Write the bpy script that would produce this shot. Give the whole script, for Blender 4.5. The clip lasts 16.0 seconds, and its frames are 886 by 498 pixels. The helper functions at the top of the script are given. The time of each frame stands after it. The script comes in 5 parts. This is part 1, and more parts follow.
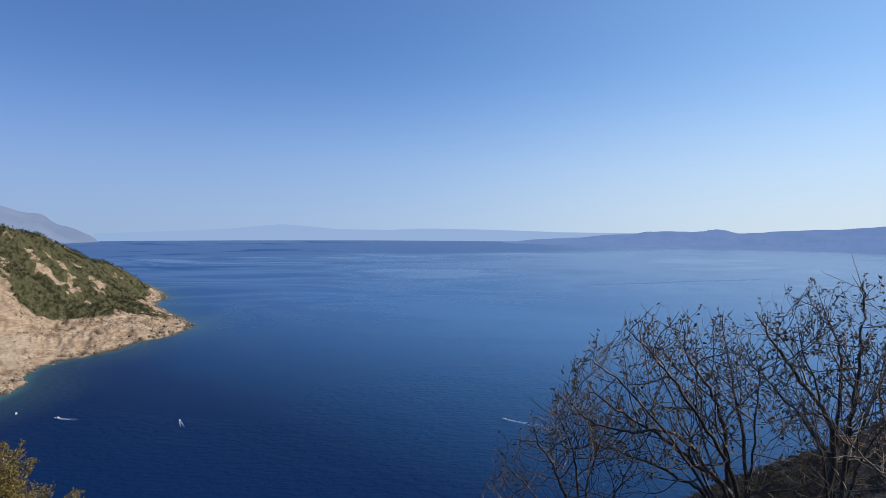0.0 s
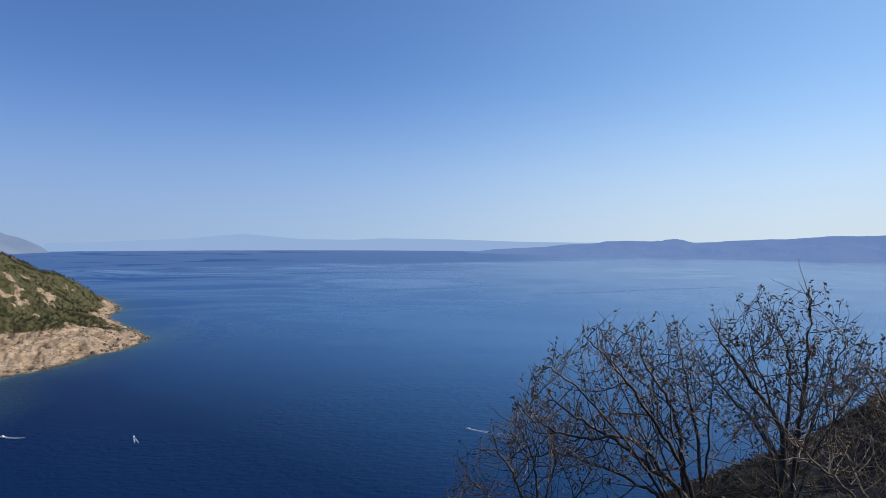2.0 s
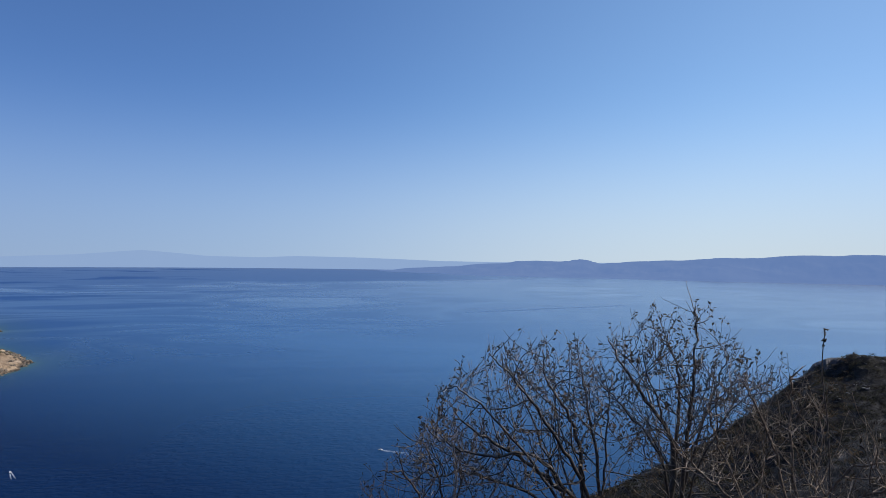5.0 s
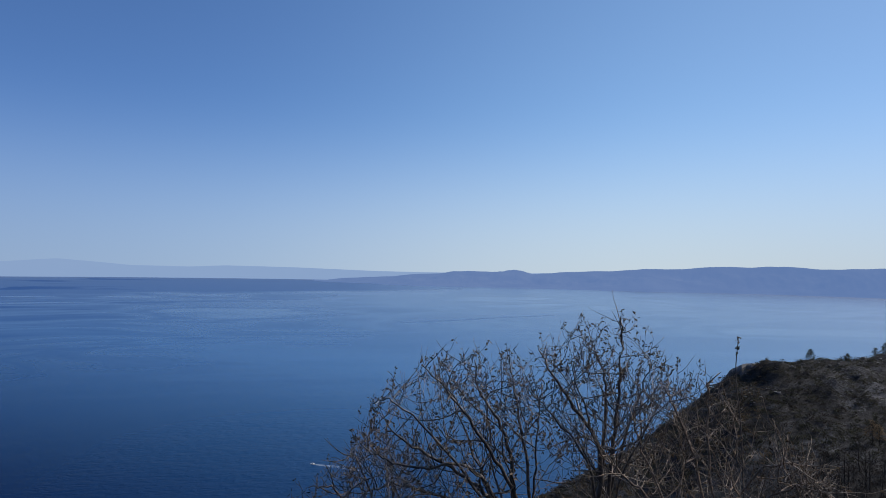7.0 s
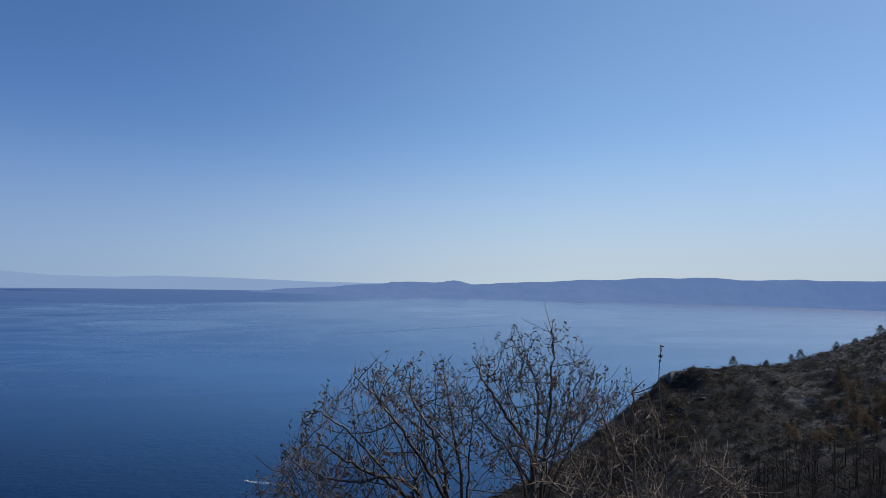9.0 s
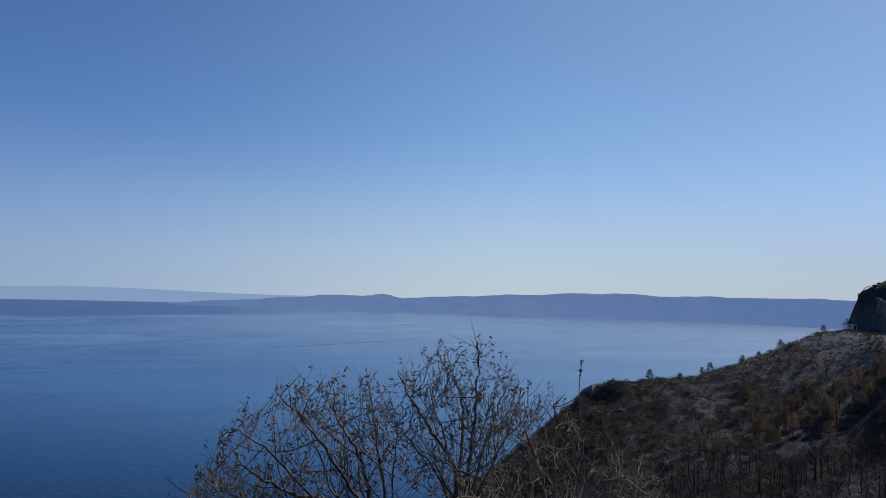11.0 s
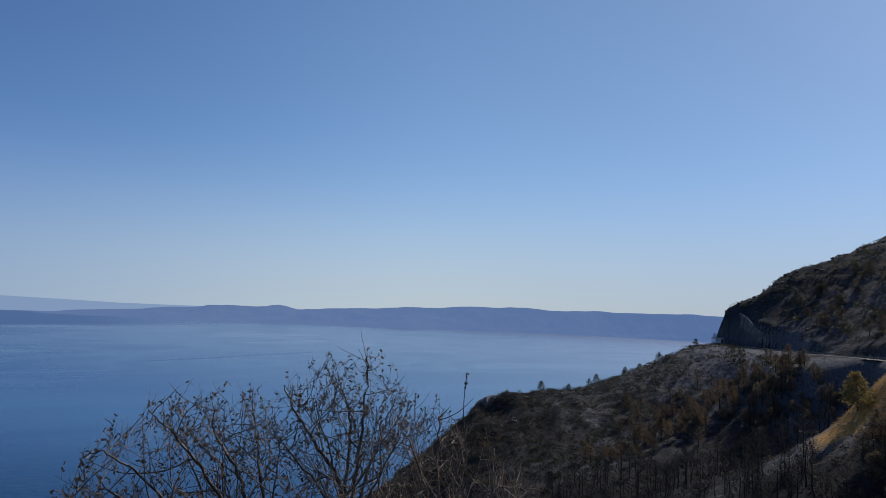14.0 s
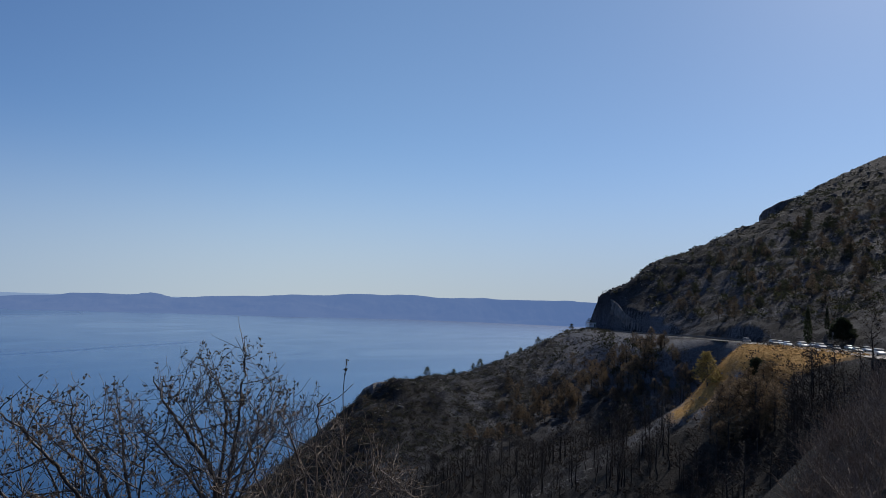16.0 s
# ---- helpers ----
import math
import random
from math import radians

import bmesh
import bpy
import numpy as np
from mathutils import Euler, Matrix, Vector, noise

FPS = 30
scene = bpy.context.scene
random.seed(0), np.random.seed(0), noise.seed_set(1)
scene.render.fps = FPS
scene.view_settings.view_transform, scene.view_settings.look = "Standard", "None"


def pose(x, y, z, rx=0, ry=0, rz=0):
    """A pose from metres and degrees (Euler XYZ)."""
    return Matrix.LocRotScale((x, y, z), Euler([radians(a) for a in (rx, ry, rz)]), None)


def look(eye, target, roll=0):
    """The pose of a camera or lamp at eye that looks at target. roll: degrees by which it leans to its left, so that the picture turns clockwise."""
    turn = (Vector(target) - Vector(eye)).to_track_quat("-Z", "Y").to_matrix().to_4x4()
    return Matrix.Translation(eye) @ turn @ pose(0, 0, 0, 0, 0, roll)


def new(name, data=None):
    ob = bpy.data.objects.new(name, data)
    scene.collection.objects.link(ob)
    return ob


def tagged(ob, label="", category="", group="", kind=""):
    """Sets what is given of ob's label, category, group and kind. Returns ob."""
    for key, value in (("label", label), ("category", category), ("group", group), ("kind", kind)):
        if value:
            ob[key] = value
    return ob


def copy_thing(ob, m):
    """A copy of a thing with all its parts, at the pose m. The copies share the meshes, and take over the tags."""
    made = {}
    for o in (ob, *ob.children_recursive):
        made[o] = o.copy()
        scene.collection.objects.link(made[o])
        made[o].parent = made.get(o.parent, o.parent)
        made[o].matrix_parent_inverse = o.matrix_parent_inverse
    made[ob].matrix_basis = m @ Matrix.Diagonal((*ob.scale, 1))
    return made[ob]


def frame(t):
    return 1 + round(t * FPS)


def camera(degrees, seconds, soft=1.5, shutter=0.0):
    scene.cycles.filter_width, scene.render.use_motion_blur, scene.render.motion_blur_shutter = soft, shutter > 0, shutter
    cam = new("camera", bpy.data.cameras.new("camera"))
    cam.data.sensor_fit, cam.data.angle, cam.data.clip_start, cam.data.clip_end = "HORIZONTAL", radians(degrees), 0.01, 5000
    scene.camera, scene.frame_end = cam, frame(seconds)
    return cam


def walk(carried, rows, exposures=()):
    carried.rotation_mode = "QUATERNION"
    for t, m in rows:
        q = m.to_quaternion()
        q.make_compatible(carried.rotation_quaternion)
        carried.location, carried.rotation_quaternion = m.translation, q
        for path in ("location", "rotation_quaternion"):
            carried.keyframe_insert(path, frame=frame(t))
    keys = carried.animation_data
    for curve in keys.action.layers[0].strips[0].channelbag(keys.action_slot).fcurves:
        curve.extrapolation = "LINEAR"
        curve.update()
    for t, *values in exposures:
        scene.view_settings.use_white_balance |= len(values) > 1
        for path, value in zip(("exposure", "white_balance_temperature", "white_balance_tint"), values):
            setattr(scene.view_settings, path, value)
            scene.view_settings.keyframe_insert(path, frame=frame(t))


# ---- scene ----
cam = camera(72.47, 16.0, soft=0.7)
EYE = 150.0  # height of the eye over the sea
# seconds, x, y, z from the first eye, yaw, pitch, roll
ROWS = [
    (0.0, 0.000, -0.000, -0.000, 0.00, -2.63, -0.42),
    (0.5, 0.016, 0.008, -0.008, -0.74, -2.39, -0.32),
    (1.0, 0.030, 0.017, -0.014, -1.51, -2.14, -0.45),
    (1.5, 0.042, 0.025, -0.016, -2.38, -1.94, -0.55),
    (2.0, 0.055, 0.032, -0.016, -3.46, -1.68, -0.42),
    (2.5, 0.067, 0.037, -0.015, -5.03, -1.40, -0.52),
    (3.0, 0.083, 0.038, -0.014, -6.24, -1.17, -0.52),
    (3.5, 0.102, 0.034, -0.012, -7.34, -0.91, -0.76),
    (4.0, 0.123, 0.028, -0.011, -8.58, -0.59, -0.96),
    (6.5, 0.150, 0.025, -0.000, -16.26, 1.16, -1.14),
    (7.0, 0.166, 0.019, 0.002, -17.66, 1.28, -1.33),
    (7.5, 0.182, 0.011, 0.004, -19.20, 1.50, -1.40),
    (8.0, 0.198, 0.003, 0.005, -20.59, 1.70, -1.30),
    (8.5, 0.215, -0.007, 0.006, -21.81, 2.04, -1.23),
    (9.0, 0.232, -0.016, 0.008, -23.33, 2.42, -1.44),
    (11.5, 0.260, -0.032, 0.026, -31.54, 4.07, -2.03),
    (12.0, 0.277, -0.045, 0.030, -32.87, 4.14, -2.00),
    (12.5, 0.295, -0.059, 0.034, -34.30, 4.36, -2.09),
    (13.0, 0.312, -0.077, 0.036, -35.80, 4.56, -2.02),
    (13.5, 0.326, -0.098, 0.038, -37.28, 5.03, -2.58),
    (14.0, 0.335, -0.124, 0.039, -39.55, 5.48, -2.80),
    (14.5, 0.340, -0.156, 0.039, -42.00, 5.65, -2.77),
    (15.0, 0.339, -0.192, 0.038, -44.63, 5.43, -2.69),
    (15.5, 0.332, -0.230, 0.038, -47.55, 5.05, -2.67),
    (16.0, 0.322, -0.270, 0.038, -50.10, 4.78, -2.61),
]
walk(cam, [(t, pose(x, y, EYE + z, 90 + pitch, roll, yaw)) for t, x, y, z, yaw, pitch, roll in ROWS],
     exposures=[(0.0, 0.52, 6050, 11), (8.5, 0.22, 6050, 11), (13.5, 0.06, 6080, 11), (16.0, 0.04, 6100, 11)])

# ---- sky and sun ----
SUN_AZ, SUN_EL = 93.0, 41.0  # degrees to the right of the first view, and up
world = bpy.data.worlds.new("world")
scene.world = world
world.use_nodes = True
wt = world.node_tree
wt.nodes.clear()
wout = wt.nodes.new("ShaderNodeOutputWorld")
wbg = wt.nodes.new("ShaderNodeBackground")
wsky = wt.nodes.new("ShaderNodeTexSky")
wsky.sky_type = "NISHITA"
wsky.sun_disc = False
wsky.sun_elevation, wsky.sun_rotation = radians(SUN_EL), radians(SUN_AZ)
wsky.altitude, wsky.air_density, wsky.dust_density, wsky.ozone_density = 150, 1.0, 0.2, 2.4
# the sea's far edge lies under eye level: the sky reaches down to it
wtc = wt.nodes.new("ShaderNodeTexCoord")
wsep = wt.nodes.new("ShaderNodeSeparateXYZ")
wadd = wt.nodes.new("ShaderNodeMath")
wadd.operation, wadd.inputs[1].default_value = "ADD", 0.085
wmax = wt.nodes.new("ShaderNodeMath")
wmax.operation, wmax.inputs[1].default_value = "MAXIMUM", 0.02
wcom = wt.nodes.new("ShaderNodeCombineXYZ")
wt.links.new(wtc.outputs["Generated"], wsep.inputs[0])
wt.links.new(wsep.outputs[2], wadd.inputs[0])
wt.links.new(wadd.outputs[0], wmax.inputs[0])
wt.links.new(wsep.outputs[0], wcom.inputs[0])
wt.links.new(wsep.outputs[1], wcom.inputs[1])
wt.links.new(wmax.outputs[0], wcom.inputs[2])
wt.links.new(wcom.outputs[0], wsky.inputs["Vector"])
# summer haze whitens the lowest sky
whaze = wt.nodes.new("ShaderNodeMapRange")
whaze.interpolation_type = "SMOOTHERSTEP"
whaze.inputs[1].default_value, whaze.inputs[2].default_value = -0.1, 0.29
whaze.inputs[3].default_value, whaze.inputs[4].default_value = 0.9, 0.0
wt.links.new(wsep.outputs[2], whaze.inputs[0])
wmix = wt.nodes.new("ShaderNodeMix")
wmix.data_type = "RGBA"
wt.links.new(whaze.outputs[0], wmix.inputs[0])
wdeep = wt.nodes.new("ShaderNodeMix")
wdeep.data_type, wdeep.blend_type = "RGBA", "MULTIPLY"
wdeep.inputs[0].default_value, wdeep.inputs[7].default_value = 1.0, (0.93, 1.01, 1.1, 1)
wt.links.new(wsky.outputs[0], wdeep.inputs[6])
wt.links.new(wdeep.outputs[2], wmix.inputs[6])
wmix.inputs[7].default_value = (4.0, 4.4, 5.05, 1)
# the sky is deeper on the side away from the sun
wdot = wt.nodes.new("ShaderNodeVectorMath")
wdot.operation = "DOT_PRODUCT"
wt.links.new(wtc.outputs["Generated"], wdot.inputs[0])
wdot.inputs[1].default_value = (math.sin(radians(SUN_AZ)), math.cos(radians(SUN_AZ)), 0)
wside = wt.nodes.new("ShaderNodeMapRange")
wside.inputs[1].default_value, wside.inputs[2].default_value = -1.0, 1.0
wt.links.new(wdot.outputs["Value"], wside.inputs[0])
wtone = wt.nodes.new("ShaderNodeValToRGB")
wtone.color_ramp.interpolation = "B_SPLINE"
tones = [(0.0, (0.46, 0.5, 0.6)), (0.18, (0.43, 0.49, 0.6)), (0.47, (0.55, 0.648, 0.755)), (0.74, (0.99, 0.95, 0.83)), (0.9, (0.82, 0.77, 0.69)), (1.0, (0.78, 0.72, 0.65))]
while len(wtone.color_ramp.elements) < len(tones):
    wtone.color_ramp.elements.new(0.5)
for el_, (p_, c_) in zip(wtone.color_ramp.elements, tones):
    el_.position, el_.color = p_, (*c_, 1)
wt.links.new(wside.outputs[0], wtone.inputs[0])
wscale = wt.nodes.new("ShaderNodeMix")
wscale.data_type, wscale.blend_type = "RGBA", "MULTIPLY"
wscale.inputs[0].default_value = 1.0
wt.links.new(wmix.outputs[2], wscale.inputs[6])
wt.links.new(wtone.outputs[0], wscale.inputs[7])
wt.links.new(wscale.outputs[2], wbg.inputs[0])
wbg.inputs[1].default_value = 0.125
wt.links.new(wbg.outputs[0], wout.inputs[0])
sun_data = bpy.data.lights.new("sun", "SUN")
sun_data.energy, sun_data.angle, sun_data.color = 4.0, radians(0.5), (1.0, 0.9, 0.77)
sun = new("sun", sun_data)
sa, se = radians(SUN_AZ), radians(SUN_EL)
sun.matrix_world = look((0, 0, 400), (-math.sin(sa) * math.cos(se), -math.cos(sa) * math.cos(se), 400 - math.sin(se)))


# ---- materials ----
def mat(name):
    m = bpy.data.materials.new(name)
    m.use_nodes = True
    n = m.node_tree.nodes
    return m, n, m.node_tree.links, n["Principled BSDF"]


def tex(n, l, kind, scale, coord=None, **kw):
    t = n.new("ShaderNodeTex" + kind)
    t.inputs["Scale"].default_value = scale
    for k, v in kw.items():
        t.inputs[k].default_value = v
    if coord is None:
        g = n.new("ShaderNodeTexCoord")
        coord = g.outputs["Object"]
    l.new(coord, t.inputs["Vector"])
    return t


def ramp(n, l, src, stops):
    r = n.new("ShaderNodeValToRGB")
    while len(r.color_ramp.elements) < len(stops):
        r.color_ramp.elements.new(0.5)
    for e, (p, c) in zip(r.color_ramp.elements, stops):
        e.position = p
        e.color = (*c, 1) if len(c) == 3 else c
    l.new(src, r.inputs[0])
    return r


def mix(n, l, fac, a, b, how="MIX"):
    x = n.new("ShaderNodeMix")
    x.data_type, x.blend_type = "RGBA", how
    for sock, v in ((x.inputs[0], fac), (x.inputs[6], a), (x.inputs[7], b)):
        if isinstance(v, bpy.types.NodeSocket):
            l.new(v, sock)
        elif isinstance(v, (int, float)):
            sock.default_value = v
        else:
            sock.default_value = (*v, 1)
    return x.outputs[2]


def bump(n, l, b, height, strength, distance):
    x = n.new("ShaderNodeBump")
    x.inputs["Strength"].default_value, x.inputs["Distance"].default_value = strength, distance
    l.new(height, x.inputs["Height"])
    l.new(x.outputs[0], b.inputs["Normal"])
    return x


def grey(v):
    return (v, v, v)


def plain(name, base, rough=0.6, metal=0.0, vary=0.25, scale=8.0):
    """A base colour with blotches and fine grain."""
    m, n, l, b = mat(name)
    t = tex(n, l, "Noise", scale, Detail=6.0)
    lo = tuple(c * (1 - vary) for c in base)
    hi = tuple(min(1, c * (1 + vary)) for c in base)
    l.new(ramp(n, l, t.outputs[0], [(0.3, lo), (0.7, hi)]).outputs[0], b.inputs["Base Color"])
    b.inputs["Roughness"].default_value, b.inputs["Metallic"].default_value = rough, metal
    bump(n, l, b, t.outputs[0], 0.2, 0.02)
    return m


def foliage(name, dark, light, rough=0.6, patch=0.0):
    """Leaves: colour varies leaf by leaf and plant by plant."""
    m, n, l, b = mat(name)
    g = n.new("ShaderNodeNewGeometry")
    o = n.new("ShaderNodeObjectInfo")
    c = mix(n, l, g.outputs["Random Per Island"], dark, light)
    v = n.new("ShaderNodeHueSaturation")
    mr = n.new("ShaderNodeMapRange")
    mr.inputs[3].default_value, mr.inputs[4].default_value = 0.75, 1.25
    l.new(o.outputs["Random"], mr.inputs[0])
    l.new(mr.outputs[0], v.inputs["Value"])
    if patch:  # stands of differing age and dryness
        t = tex(n, l, "Noise", patch, Detail=4.0)
        c = mix(n, l, 1.0, c, ramp(n, l, t.outputs[0], [(0.35, (0.42, 0.45, 0.5)), (0.5, grey(0.75)), (0.66, (1.0, 1.0, 0.72))]).outputs[0], "MULTIPLY")
    l.new(c, v.inputs["Color"])
    l.new(v.outputs[0], b.inputs["Base Color"])
    b.inputs["Roughness"].default_value = rough
    b.inputs["Specular IOR Level"].default_value = 0.25
    # thin leaves let part of the sun through
    tr = n.new("ShaderNodeBsdfTranslucent")
    l.new(v.outputs[0], tr.inputs[0])
    x = n.new("ShaderNodeMixShader")
    x.inputs[0].default_value = 0.35
    l.new(b.outputs[0], x.inputs[1])
    l.new(tr.outputs[0], x.inputs[2])
    l.new(x.outputs[0], n["Material Output"].inputs[0])
    return m


def sea_material():
    m, n, l, b = mat("sea_water")
    g = n.new("ShaderNodeTexCoord")
    mp = n.new("ShaderNodeMapping")
    mp.inputs["Scale"].default_value = (0.5, 1.0, 1.0)
    l.new(g.outputs["Object"], mp.inputs[0])
    slick = tex(n, l, "Noise", 0.0032, mp.outputs[0], Detail=5.0, Distortion=0.8)
    wide = tex(n, l, "Noise", 0.0006, mp.outputs[0], Detail=3.0)
    at = n.new("ShaderNodeAttribute")
    at.attribute_name = "shallow"
    sep = n.new("ShaderNodeSeparateXYZ")
    l.new(g.outputs["Object"], sep.inputs[0])

    def calc(how, a, b_, c=None):
        q = n.new("ShaderNodeMath")
        q.operation = how
        for sock, val in zip(q.inputs, (a, b_, c)):
            if isinstance(val, bpy.types.NodeSocket):
                l.new(val, sock)
            elif val is not None:
                sock.default_value = val
        return q.outputs[0]
    # the body colour pales outward and sunward, painting in reflected sky and air light
    skylit = n.new("ShaderNodeMapRange")
    skylit.inputs[1].default_value, skylit.inputs[2].default_value = 320.0, 1020.0
    l.new(calc("MULTIPLY_ADD", sep.outputs[0], 0.9, sep.outputs[1]), skylit.inputs[0])
    tone = calc("MULTIPLY_ADD", wide.outputs[0], 0.22, calc("MULTIPLY", skylit.outputs[0], 0.8))
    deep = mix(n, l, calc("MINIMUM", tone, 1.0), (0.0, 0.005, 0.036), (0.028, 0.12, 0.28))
    off = n.new("ShaderNodeMath")
    off.operation = "MULTIPLY_ADD"
    l.new(slick.outputs[0], off.inputs[0])
    off.inputs[1].default_value = 900.0
    lee = n.new("ShaderNodeMath")
    lee.operation = "MULTIPLY_ADD"
    l.new(sep.outputs[0], lee.inputs[0])
    lee.inputs[1].default_value = -0.38
    l.new(sep.outputs[1], lee.inputs[2])
    l.new(lee.outputs[0], off.inputs[2])
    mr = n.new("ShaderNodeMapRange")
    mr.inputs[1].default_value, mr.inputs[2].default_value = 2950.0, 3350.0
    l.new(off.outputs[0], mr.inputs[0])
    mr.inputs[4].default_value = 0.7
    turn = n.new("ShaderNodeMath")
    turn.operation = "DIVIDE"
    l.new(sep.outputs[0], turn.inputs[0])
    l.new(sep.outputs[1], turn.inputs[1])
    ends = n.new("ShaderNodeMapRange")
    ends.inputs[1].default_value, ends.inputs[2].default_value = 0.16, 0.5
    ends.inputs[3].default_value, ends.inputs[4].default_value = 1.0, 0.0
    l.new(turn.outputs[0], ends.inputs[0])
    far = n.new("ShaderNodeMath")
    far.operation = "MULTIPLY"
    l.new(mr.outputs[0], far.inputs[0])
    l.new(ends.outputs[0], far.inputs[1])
    # wind-ruffled water far out and in patches
    ruff = n.new("ShaderNodeMath")
    ruff.operation = "MAXIMUM"
    l.new(far.outputs[0], ruff.inputs[0])
    west = n.new("ShaderNodeMapRange")
    west.inputs[1].default_value, west.inputs[2].default_value = 500.0, -900.0
    l.new(sep.outputs[0], west.inputs[0])
    pat = n.new("ShaderNodeMath")
    pat.operation = "MULTIPLY"
    l.new(ramp(n, l, slick.outputs[0], [(0.34, grey(0.1)), (0.44, grey(0.85)), (0.52, grey(0.4)), (0.62, grey(1.0))]).outputs[0], pat.inputs[0])
    l.new(west.outputs[0], pat.inputs[1])
    west.inputs[3].default_value = 0.22
    # a long current line where the water is ruffled
    lane = calc("MULTIPLY_ADD", sep.outputs[0], -0.36, sep.outputs[1])
    lane = calc("MULTIPLY_ADD", slick.outputs[0], 130.0, lane)
    lane = calc("ABSOLUTE", calc("SUBTRACT", lane, 1372.0), 0.0)
    near_lane = calc("SUBTRACT", 1.0, calc("DIVIDE", lane, 26.0))
    inside = calc("MULTIPLY", calc("DIVIDE", calc("SUBTRACT", sep.outputs[0], 330.0), 150.0), calc("DIVIDE", calc("SUBTRACT", 900.0, sep.outputs[0]), 150.0))
    lane = calc("MINIMUM", near_lane, inside)
    lane = calc("MULTIPLY", calc("MAXIMUM", lane, 0.0), 0.45)
    offshore = n.new("ShaderNodeMapRange")
    offshore.inputs[1].default_value, offshore.inputs[2].default_value = 500.0, 1100.0
    l.new(sep.outputs[1], offshore.inputs[0])
    l.new(calc("MAXIMUM", calc("MULTIPLY", pat.outputs[0], offshore.outputs[0]), calc("MINIMUM", lane, 0.7)), ruff.inputs[1])
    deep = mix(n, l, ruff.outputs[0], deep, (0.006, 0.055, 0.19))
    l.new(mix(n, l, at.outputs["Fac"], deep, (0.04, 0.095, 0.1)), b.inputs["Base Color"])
    rr = n.new("ShaderNodeMapRange")
    rr.inputs[3].default_value, rr.inputs[4].default_value = 0.22, 0.4
    l.new(ruff.outputs[0], rr.inputs[0])
    l.new(rr.outputs[0], b.inputs["Roughness"])
    b.inputs["IOR"].default_value = 1.333
    sl = n.new("ShaderNodeMapRange")
    sl.inputs[3].default_value, sl.inputs[4].default_value = 1.15, 0.25
    l.new(ruff.outputs[0], sl.inputs[0])
    calm = n.new("ShaderNodeMapRange")
    calm.inputs[1].default_value, calm.inputs[2].default_value = 170.0, 800.0
    calm.inputs[3].default_value, calm.inputs[4].default_value = 0.3, 1.0
    l.new(calc("MULTIPLY_ADD", sep.outputs[0], 0.9, sep.outputs[1]), calm.inputs[0])
    w1 = tex(n, l, "Noise", 0.24, mp.outputs[0], Detail=4.0, Distortion=0.4)
    w2 = tex(n, l, "Noise", 0.035, mp.outputs[0], Detail=3.0)
    s = n.new("ShaderNodeMath")
    s.operation = "ADD"
    l.new(w1.outputs[0], s.inputs[0])
    l.new(w2.outputs[0], s.inputs[1])
    bp = bump(n, l, b, s.outputs[0], 0.16, 2.2)
    near = n.new("ShaderNodeMapRange")
    near.inputs[1].default_value, near.inputs[2].default_value = 250.0, 1000.0
    near.inputs[3].default_value, near.inputs[4].default_value = 0.75, 0.07
    l.new(calc("MULTIPLY_ADD", sep.outputs[0], 0.9, sep.outputs[1]), near.inputs[0])
    l.new(near.outputs[0], bp.inputs["Strength"])
    # the water's body colour under a gloss that grows towards the horizon
    b.inputs["Specular IOR Level"].default_value = 0.0
    gl = n.new("ShaderNodeBsdfGlossy")
    l.new(rr.outputs[0], gl.inputs["Roughness"])
    l.new(bp.outputs[0], gl.inputs["Normal"])
    fr = n.new("ShaderNodeFresnel")
    fr.inputs["IOR"].default_value = 1.333
    x = n.new("ShaderNodeMixShader")
    l.new(calc("MINIMUM", calc("MULTIPLY", fr.outputs[0], calc("MULTIPLY", sl.outputs[0], calm.outputs[0])), 0.9), x.inputs[0])
    l.new(b.outputs[0], x.inputs[1])
    l.new(gl.outputs[0], x.inputs[2])
    l.new(x.outputs[0], n["Material Output"].inputs[0])
    return m


